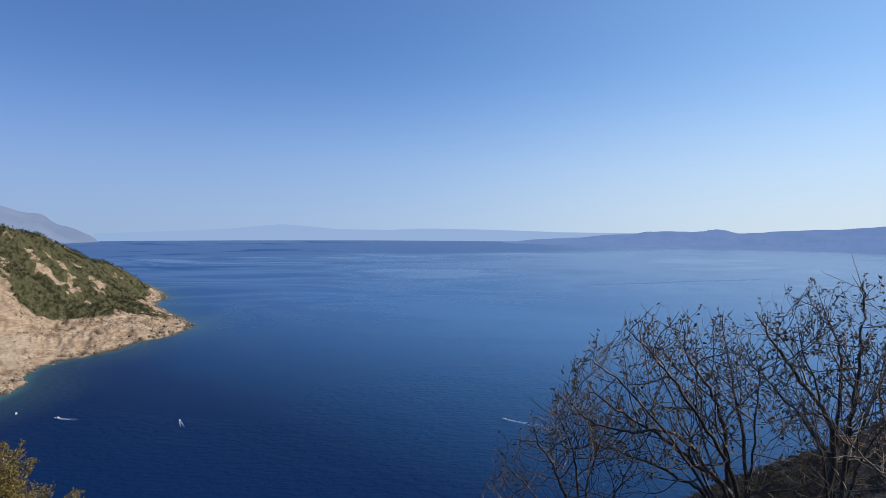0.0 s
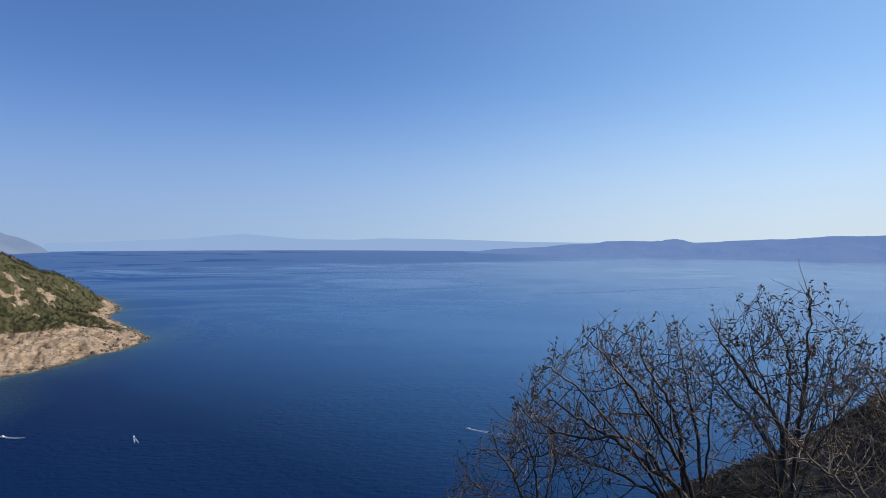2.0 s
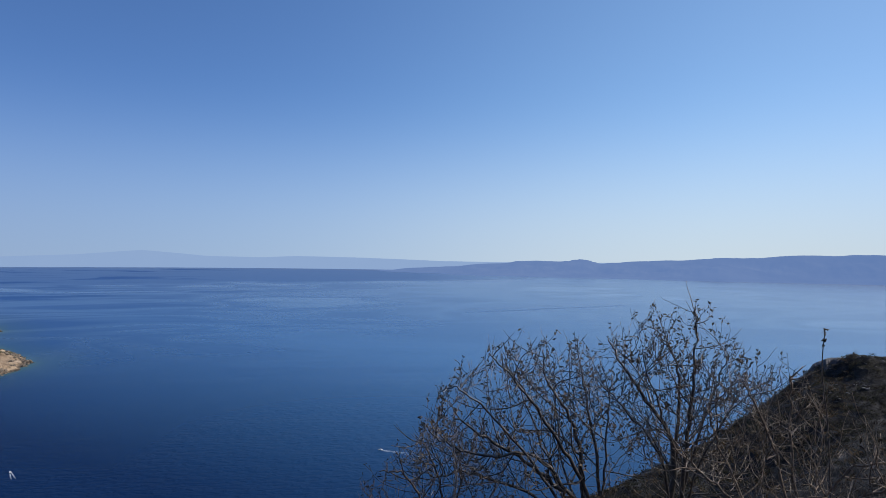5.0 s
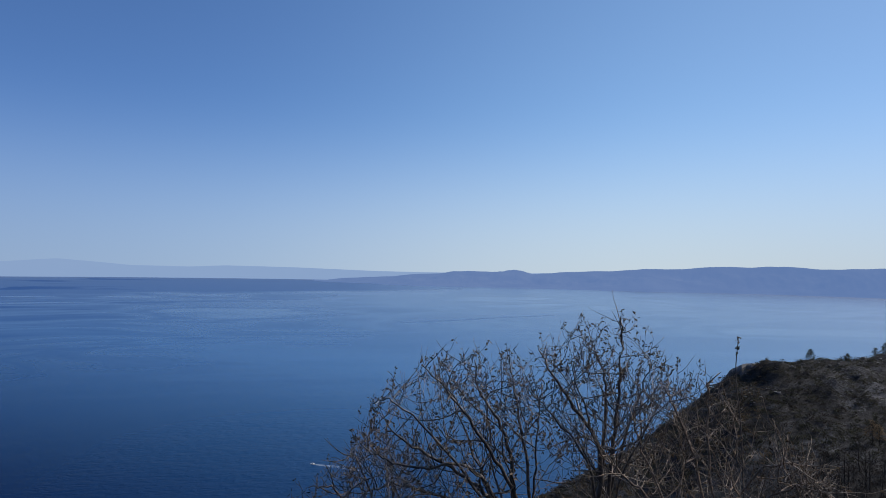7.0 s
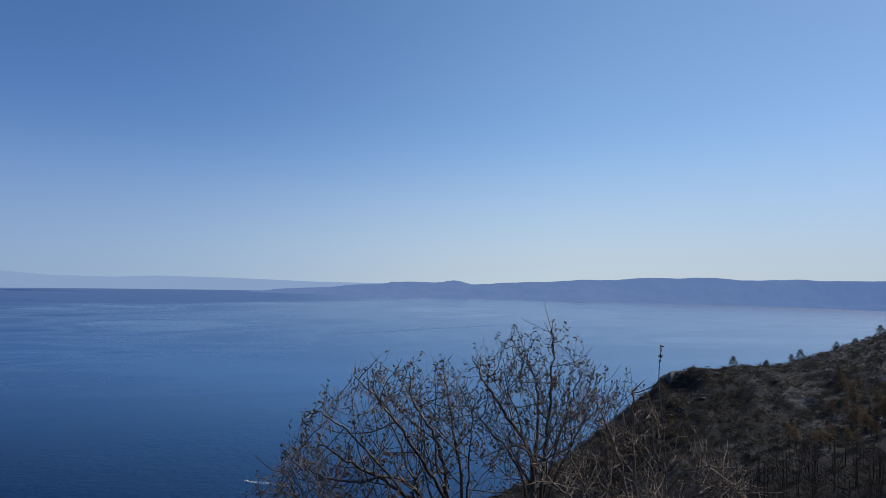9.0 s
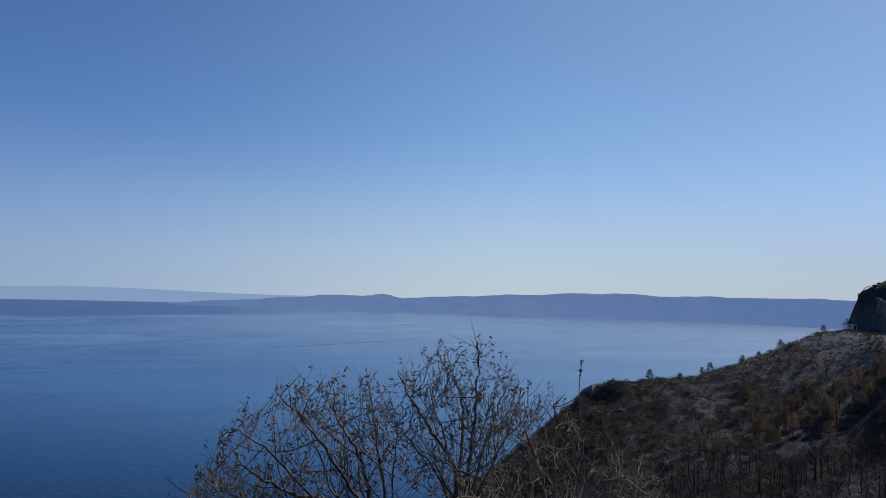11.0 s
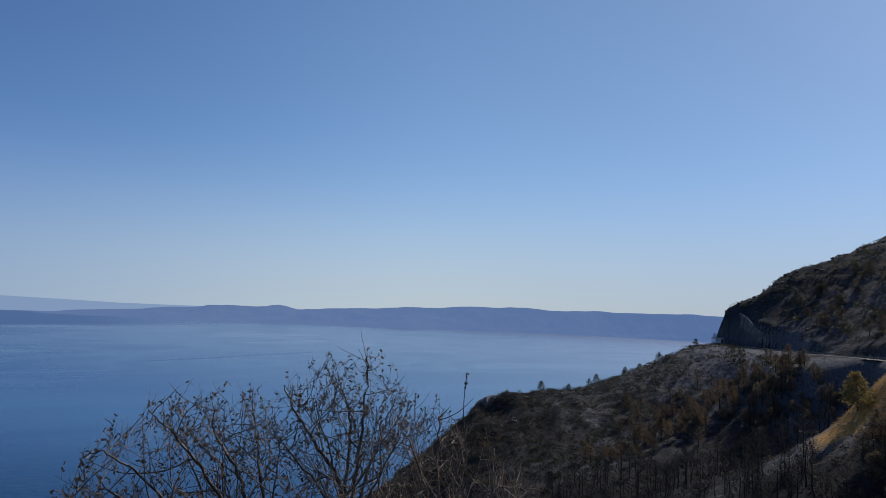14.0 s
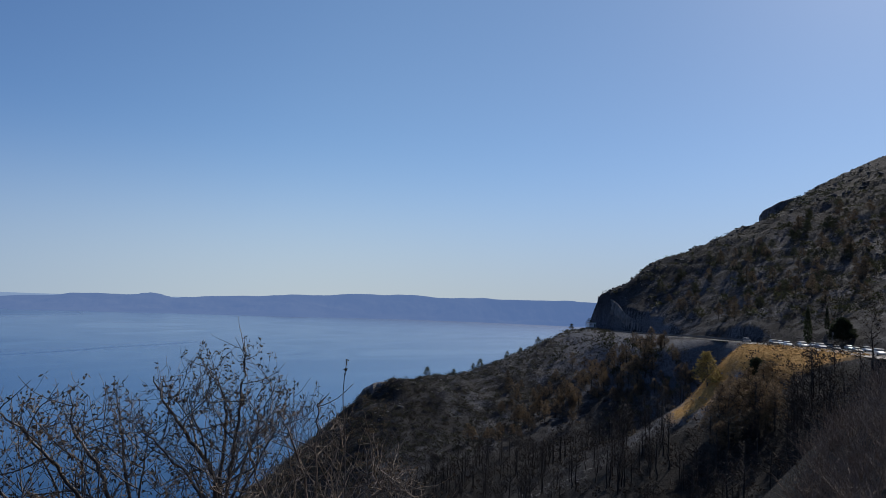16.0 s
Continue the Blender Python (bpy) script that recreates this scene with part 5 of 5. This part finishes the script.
def shore_rocks():
    """Fallen blocks along the headland's waterline and on its bare slope."""
    rng = random.Random(77)
    v, f = [], []
    for i in range(2, len(SHORE) - 2):
        (x0, y0), (x1, y1) = SHORE[i], SHORE[i + 1]
        for _ in range(int(math.hypot(x1 - x0, y1 - y0) * 0.9)):
            s = rng.random()
            o = rng.gauss(-2, 5) if rng.random() < 0.9 else rng.uniform(-60, 0)
            nx, ny = (y1 - y0), -(x1 - x0)
            ln = math.hypot(nx, ny)
            px, py = x0 + (x1 - x0) * s + nx / ln * o, y0 + (y1 - y0) * s + ny / ln * o
            pz = float(head_z(px, py))
            if pz < -1.2:
                continue
            r = rng.uniform(0.4, 1.2) * (2.4 if rng.random() < (0.5 if i in (7, 8, 9, 12, 13) else 0.08) else 1)
            b = len(v)
            spin = rng.uniform(0, 6.283)
            for k, (h, w) in enumerate(((-0.4, 1.0), (0.35, 0.95), (0.75, 0.5))):
                for j in range(5):
                    a = spin + j * 1.2566 + k * 0.2
                    v.append(Vector((px + math.cos(a) * r * w * rng.uniform(0.75, 1.25), py + math.sin(a) * r * w * rng.uniform(0.75, 1.25), pz + h * r * rng.uniform(0.8, 1.15))))
            for k in range(2):
                for j in range(5):
                    f.append((b + k * 5 + j, b + k * 5 + (j + 1) % 5, b + k * 5 + 5 + (j + 1) % 5, b + k * 5 + 5 + j))
            f.append(tuple(b + 10 + j for j in range(5)))
    return tagged(mesh_part("shore_rocks", v, f, M_SHORE), "dark broken rocks along the headland waterline", "rocks", kind="stuff")


shore_rocks()
M_HULL = plain("white_hull", (0.6, 0.6, 0.6), 0.35, vary=0.05)
M_FOAM = plain("wake_foam", (0.36, 0.42, 0.5), 0.9, vary=0.2, scale=0.6)
M_DARKGLASS = plain("dark_glass", (0.02, 0.022, 0.025), 0.12, vary=0.2)


def loft(v, f, rings):
    """Joins rings of equal length, and closes both ends."""
    b, n = len(v), len(rings[0])
    for r in rings:
        v.extend(r)
    for i in range(len(rings) - 1):
        for k in range(n):
            p, q = b + i * n + k, b + i * n + (k + 1) % n
            f.append((p, q, q + n, p + n))
    f.append(tuple(b + k for k in range(n))[::-1])
    f.append(tuple(b + (len(rings) - 1) * n + k for k in range(n)))


def motor_boat(x, y, heading, size, wake, label):
    root = tagged(new("motor_boat"), label, "boat", "boats in the bay")
    v, f = [], []
    rings = []
    for s, w, zk in ((-0.5, 0.8, -0.25), (-0.2, 1.0, -0.3), (0.15, 0.95, -0.28), (0.38, 0.55, -0.1), (0.52, 0.06, 0.35)):
        rings.append([Vector((s * 5.5, yy * w, zz)) for yy, zz in ((-0.95, 0.62), (-0.85, 0.1), (0, zk), (0.85, 0.1), (0.95, 0.62), (0, 0.6))])
    loft(v, f, rings)
    hull = mesh_part("hull", v, f, M_HULL, root)
    v, f = [], []
    rings = [[Vector((px, yy * 0.62, z)) for px, yy in ((-0.9 + sl, -1), (0.9 - sl * 1.8, -0.9), (0.9 - sl * 1.8, 0.9), (-0.9 + sl, 1))] for z, sl in ((0.6, 0.0), (1.0, 0.1), (1.35, 0.3))]
    loft(v, f, rings)
    mesh_part("cabin", v, f, M_HULL, root)
    v, f = [], []
    box(v, f, Vector((0.62, 0, 1.0)), (0.03, 1.0, 0.3), 0, 0)
    mesh_part("windscreen", v, f, M_DARKGLASS, root)
    v, f = [], []
    box(v, f, Vector((-2.85, 0, 0.45)), (0.35, 0.4, 0.9))
    mesh_part("outboard_motor", v, f, M_DARKGLASS, root)
    root.matrix_basis = Matrix.Translation((x, y, 0.05)) @ Matrix.Rotation(heading, 4, "Z") @ Matrix.Diagonal((size, size, size, 1))
    if wake:
        rng = random.Random(int(x * 7 + y))
        v, f = [], []
        for side in (-1, 1):
            n = 60
            for i in range(n):
                s = i / n
                if rng.random() < s * 0.55:
                    continue
                cx, cy_ = -2.8 - s * wake, side * (0.5 + s * wake * 0.055)
                w, ln = rng.uniform(0.15, 0.5) * (1 - 0.5 * s), wake / n * rng.uniform(0.8, 1.6)
                b = len(v)
                m = 7
                v.append(Vector((cx, cy_, 0.05)))
                v.extend([Vector((cx + math.cos(6.283 * k / m) * ln * rng.uniform(0.7, 1.2), cy_ + math.sin(6.283 * k / m) * w * rng.uniform(0.6, 1.3), 0.02)) for k in range(m)])
                f.extend([(b, b + 1 + k, b + 1 + (k + 1) % m) for k in range(m)])
        wk = tagged(mesh_part("boat_wake", v, f, M_FOAM), "white foam trail on the water behind a boat", "wake", kind="stuff")
        wk.matrix_basis = Matrix.Translation((x, y, 0.06)) @ Matrix.Rotation(heading, 4, "Z")


motor_boat(-326, 457, 2.2, 0.8, 0, "small white motor boat lying still near the shore")
motor_boat(-288, 447, 3.0, 0.95, 14, "white motor boat under way near the headland")
motor_boat(-195, 444, 2.1, 0.65, 12, "white motor boat trailing a short wake")
motor_boat(48, 453, 2.6, 0.7, 46, "small motor boat drawing a long thin wake")


# ---- road, cars, hut ----
M_ASPHALT = plain("asphalt", (0.055, 0.054, 0.053), 0.9, vary=0.25, scale=1.5)
M_GRAVEL = plain("pale_gravel", (0.34, 0.31, 0.27), 0.95, vary=0.25, scale=1.2)
M_CONCRETE = plain("weathered_concrete", (0.26, 0.25, 0.24), 0.9, vary=0.3, scale=1.0)
M_STEEL = plain("galvanised_steel", (0.11, 0.11, 0.11), 0.6, 0.4, vary=0.2, scale=3)
M_PLASTER = plain("white_plaster", (0.84, 0.83, 0.8), 0.85, vary=0.1, scale=2)
M_RUBBER = plain("tyre_rubber", (0.02, 0.02, 0.02), 0.85, vary=0.2)
M_LAMP = plain("clear_lamp", (0.6, 0.6, 0.58), 0.2, vary=0.05)

rs = np.linspace(0, len(road_xy) - 1, 160)
rx, ry = np.interp(rs, np.arange(len(road_xy)), road_xy[:, 0]), np.interp(rs, np.arange(len(road_xy)), road_xy[:, 1])
rz_ = np.interp(rs, np.arange(len(road_z)), road_z)
for _ in range(6):  # round the corners of the plan's line
    rx[1:-1], ry[1:-1] = (rx[:-2] + rx[1:-1] * 2 + rx[2:]) / 4, (ry[:-2] + ry[1:-1] * 2 + ry[2:]) / 4
tx, ty = np.gradient(rx), np.gradient(ry)
tl = np.hypot(tx, ty)
nxr, nyr = ty / tl, -tx / tl  # to the uphill side


def strip(name, lo, hi, lift, material, label, i0=0, i1=160):
    o = np.array([lo, (lo + hi) / 2, hi])[:, None]
    s = slice(i0, i1)
    ob = sheet(name, rx[s] + nxr[s] * o, ry[s] + nyr[s] * o, rz_[s] + lift + o * 0, material)
    return tagged(ob, label, "road", kind="structure")


up = 1 if (nxr[60] * rx[60] + nyr[60] * ry[60]) > 0 else -1
strip("road", -3.4, 3.4, 0.1, M_ASPHALT, "two-lane asphalt coast road cut into the slope")
strip("road_shoulder", -up * 4.6, -up * 3.4, 0.085, M_GRAVEL, "pale gravel shoulder beside the coast road", 60, 78)
strip("lay_by", -up * 10.5, -up * 3.4, 0.085, M_GRAVEL, "pale gravel lay-by where cars are parked", 78, 134)


def guard_rail(i0, i1, off):
    """Steel rail on posts along the seaward edge."""
    root = tagged(new("guard_rail"), "long galvanised guard rail along the road's edge", "guard rail")
    root.location = (rx[i0], ry[i0], rz_[i0])
    pts = [Vector((rx[i] + nxr[i] * off - rx[i0], ry[i] + nyr[i] * off - ry[i0], rz_[i] + 0.78 - rz_[i0])) for i in range(i0, i1)]
    v, f = [], []
    b = 0
    for p in pts:
        v.extend([p + Vector((0, 0, 0.16)), p + Vector((0.04, 0.04, 0.08)), p, p + Vector((0.04, 0.04, -0.08)), p + Vector((0, 0, -0.16))])
    for i in range(len(pts) - 1):
        for k in range(4):
            q = i * 5 + k
            f.append((q, q + 1, q + 6, q + 5))
    mesh_part("rail", v, f, M_STEEL, root)
    v, f = [], []
    box(v, f, Vector((0, 0, -0.3)), (0.1, 0.06, 1.0))
    first = mesh_part("post", v, f, M_STEEL, root)
    first.location = pts[0]
    for i in range(1, len(pts)):
        o = first.copy()
        scene.collection.objects.link(o)
        o.location = pts[i]


guard_rail(2, 74, -up * 3.75)


def retaining_wall(i0, i1, off, h):
    """Sloped stone facing below the road's edge."""
    rows = []
    for k, (o, z) in enumerate(((off, 0.1), (off, -0.2), (off - up * 0.5, -h * 0.5), (off - up * 1.0, -h))):
        s = slice(i0, i1)
        rows.append((rx[s] + nxr[s] * o, ry[s] + nyr[s] * o, rz_[s] + z + (fbm(rx[s], ry[s], 5, 3, 20.0 + k) * 0.5 if k > 1 else 0)))
    X_, Y_, Z_ = (np.array([r[i] for r in rows]) for i in range(3))
    tagged(sheet("wall_retaining", X_, Y_, Z_, M_CONCRETE), "weathered grey stone facing under the coast road", "retaining wall", kind="structure")


retaining_wall(0, 46, -up * 4.1, 1.6)


def hut():
    x, y = polar(63.95, 323)
    z = ground(x, y) + 1.5
    root = tagged(new("roadside_hut"), "small white roadside hut with a flat roof at the bend", "hut")
    root.matrix_basis = Matrix.Translation((x, y, z)) @ Matrix.Rotation(-0.6, 4, "Z") @ Matrix.Scale(0.9, 4)
    for nm, c, s, mt in (("plinth", (0, 0, -1.1), (5.2, 3.8, 2.3), M_CONCRETE), ("front_wall", (0, -1.4, 1.3), (4.4, 0.2, 2.6), M_PLASTER), ("back_wall", (0, 1.4, 1.3), (4.4, 0.2, 2.6), M_PLASTER),
                         ("side_wall", (-2.1, 0, 1.3), (0.2, 2.6, 2.6), M_PLASTER), ("side_wall", (2.1, 0, 1.3), (0.2, 2.6, 2.6), M_PLASTER),
                         ("roof", (0, 0, 2.7), (5.0, 3.5, 0.2), M_CONCRETE), ("door", (1.4, -1.52, 1.0), (0.8, 0.05, 2.0), M_DARKGLASS), ("window", (-1.1, -1.52, 1.6), (0.6, 0.05, 0.5), M_DARKGLASS)):
        v, f = [], []
        box(v, f, Vector(c), s)
        mesh_part(nm, v, f, mt, root)


hut()
hut_pine = pine("pine_tree", "small dark green pine beside the roadside hut", 5.0, 1.9, M_NEEDLE, M_BARK, 84, bare=0.2, tufts=40)
place(hut_pine, 63.72, 333, 1.2, 0, True)


def paint(name, c, metal=0.0):
    m = plain(name, c, 0.3, metal, vary=0.04)
    m.node_tree.nodes["Principled BSDF"].inputs["Coat Weight"].default_value = 0.6
    return m


PAINTS = [("white", paint("white_paint", (0.6, 0.6, 0.59))), ("silver", paint("silver_paint", (0.45, 0.46, 0.47), 0.6)), ("dark blue", paint("blue_paint", (0.02, 0.035, 0.1))),
          ("black", paint("black_paint", (0.015, 0.015, 0.017))), ("light grey", paint("grey_paint", (0.5, 0.5, 0.5)))]


def parked_car(colour, body_paint):
    root = tagged(new("parked_car"), f"{colour} car parked on the roadside lay-by", "car", "cars parked at the lay-by")
    v, f = [], []
    rings = []
    for x, w, z0, z1 in ((-2.1, 0.78, 0.42, 0.75), (-2.0, 0.86, 0.25, 0.95), (-0.9, 0.88, 0.22, 0.98), (0.9, 0.88, 0.22, 0.95), (1.75, 0.85, 0.25, 0.82), (2.08, 0.74, 0.4, 0.62)):
        rings.append([Vector((x, -w, z0)), Vector((x, -w, z1 - 0.08)), Vector((x, -w * 0.9, z1)), Vector((x, w * 0.9, z1)), Vector((x, w, z1 - 0.08)), Vector((x, w, z0))])
    loft(v, f, rings)
    body = mesh_part("body", v, f, body_paint, root)
    v, f = [], []
    rings = [[Vector((x0, -w, z)), Vector((x1, -w, z)), Vector((x1, w, z)), Vector((x0, w, z))] for z, x0, x1, w in ((0.96, -1.9, 0.95, 0.8), (1.4, -1.45, 0.2, 0.66))]
    loft(v, f, rings)
    mesh_part("glasshouse", v, f, M_DARKGLASS, root)
    v, f = [], []
    rings = [[Vector((x0, -w, z)), Vector((x1, -w, z)), Vector((x1, w, z)), Vector((x0, w, z))] for z, x0, x1, w in ((1.395, -1.48, 0.24, 0.68), (1.46, -1.38, 0.12, 0.6))]
    loft(v, f, rings)
    mesh_part("roof", v, f, body_paint, root)
    for sx_, sy_ in ((-1.3, -0.8), (-1.3, 0.8), (1.3, -0.8), (1.3, 0.8)):
        v, f = [], []
        ring_ = [[Vector((math.cos(6.283 * k / 14) * 0.31, yy, math.sin(6.283 * k / 14) * 0.31)) for k in range(14)] for yy in (-0.1, 0.1)]
        loft(v, f, ring_)
        wheel = mesh_part("wheel", v, f, M_RUBBER, root)
        wheel.location = (sx_, sy_, 0.31)
        v, f = [], []
        ring_ = [[Vector((math.cos(6.283 * k / 10) * 0.19, yy, math.sin(6.283 * k / 10) * 0.19)) for k in range(10)] for yy in (-0.115, 0.115)]
        loft(v, f, ring_)
        mesh_part("rim", v, f, M_STEEL, wheel)
    for sy_ in (-0.58, 0.58):
        v, f = [], []
        box(v, f, Vector((2.02, sy_, 0.66)), (0.12, 0.32, 0.14))
        mesh_part("headlight", v, f, M_LAMP, root)
    return root


cars = [parked_car(c, p) for c, p in PAINTS]
used_cars = set()
# bearing, paint, metres seaward of the road's middle, turn: a row on either side of the road
for az_, which, off_, turn in ((76.7, 0, 1.7, 0.0), (78.8, 3, 4.6, 0.1), (79.3, 0, -2.4, 0.05), (79.85, 0, 4.4, 0.15), (80.5, 3, -2.4, -0.05), (81.0, 1, 4.6, 0.05), (81.6, 0, -2.4, 0.05), (82.1, 2, 4.5, 0.1),
                               (82.7, 3, -2.4, 0.0), (83.2, 3, 4.6, -0.1), (83.9, 1, -2.4, 0.05), (84.5, 3, 4.5, 0.1), (85.1, 0, -2.4, 0.0), (85.9, 4, 4.6, 0.1), (87.0, 2, 4.5, 0.05)):
    o = -up * off_
    i = int(np.argmin(np.abs(np.degrees(np.arctan2(rx + nxr * o, ry + nyr * o)) - az_)))
    m = Matrix.Translation((rx[i] + nxr[i] * o, ry[i] + nyr[i] * o, rz_[i] + 0.1)) @ Matrix.Rotation(math.atan2(-ry[i], -rx[i]) * 0.6 + math.atan2(ty[i], tx[i]) * 0.4 + turn, 4, "Z") @ Matrix.Scale(0.84, 4)
    p = cars[which]
    if which in used_cars:
        copy_thing(p, m)
    else:
        p.matrix_basis = m
        used_cars.add(which)


def road_lamp():
    x, y = polar(82.9, 152)
    root = tagged(new("street_lamp"), "pale metal lamp post beside the parked cars", "lamp post")
    root.location = (x, y, ground(x, y))
    v, f = [], []
    tube(v, f, [Vector((0, 0, -0.2)), Vector((0, 0, 2.0)), Vector((0, 0, 3.6))], [0.09, 0.07, 0.05], 8)
    mesh_part("pole", v, f, M_STEEL, root, smooth=True)
    v, f = [], []
    box(v, f, Vector((0, 0, 3.5)), (0.5, 0.3, 0.5))
    mesh_part("lamp_head", v, f, M_STEEL, root)


road_lamp()


M_CLIFF = plain("cliff_limestone", (0.105, 0.1, 0.098), 0.95, vary=0.55, scale=0.35)


def rock_face(path, foot, label, seed):
    """Bare rock: bearing, distance and top of each corner, over a foot that slopes the given degrees under eye level."""
    p = np.array([(*polar(a, d + 1.5), EYE + d * math.tan(radians(foot)), EYE + d * math.tan(radians(e))) for a, d, e in path])
    s = np.linspace(0, len(path) - 1, 150)
    col = [np.interp(s, np.arange(len(path)), p[:, i]) for i in range(4)]
    h = np.linspace(0, 1, 26)[:, None]
    zz = col[2] + (col[3] - col[2]) * h
    r = np.hypot(col[0], col[1])
    push = h * 2.6 + fbm(np.broadcast_to(s * 9, zz.shape), zz, 7, 5, seed, 0.6) * 3.2 + (h > 0.97) * 4
    side = fbm(np.broadcast_to(s * 9, zz.shape) + 50, zz, 6, 4, seed + 1) * 0.7
    xx, yy = col[0] * (1 + push / r) + side * 0.45, col[1] * (1 + push / r) - side * 0.9
    tagged(sheet("wall_rock_face", xx, yy, zz, M_CLIFF), label, "cliff", kind="structure")


rock_face([(64.55, 352, 1.0), (64.5, 342, 0.95), (64.42, 334, 0.9), (64.9, 331, 1.1), (65.5, 325, 0.9), (66.2, 314, 0.4), (67.0, 302, -0.5), (68.0, 287, -1.2), (69.0, 274, -1.9), (69.6, 267, -2.3)], -2.6,
          "bare grey limestone rock face above the road bend", 40.0)
rock_face([(77.75, 425, 8.5), (77.65, 402, 8.35), (77.9, 394, 8.8), (78.5, 391, 9.2), (79.3, 396, 9.6), (80.2, 404, 9.85), (81.2, 412, 9.95)], 6.3, "weathered limestone crag high on the hill", 44.0)
rock_face([(42.5, 254, -9.7), (43.2, 248, -8.8), (44.1, 245, -8.25), (45.1, 246, -8.0), (46.1, 249, -7.95), (47.2, 255, -7.65)], -10.6, "dark weathered crag at the end of the spur", 48.0)
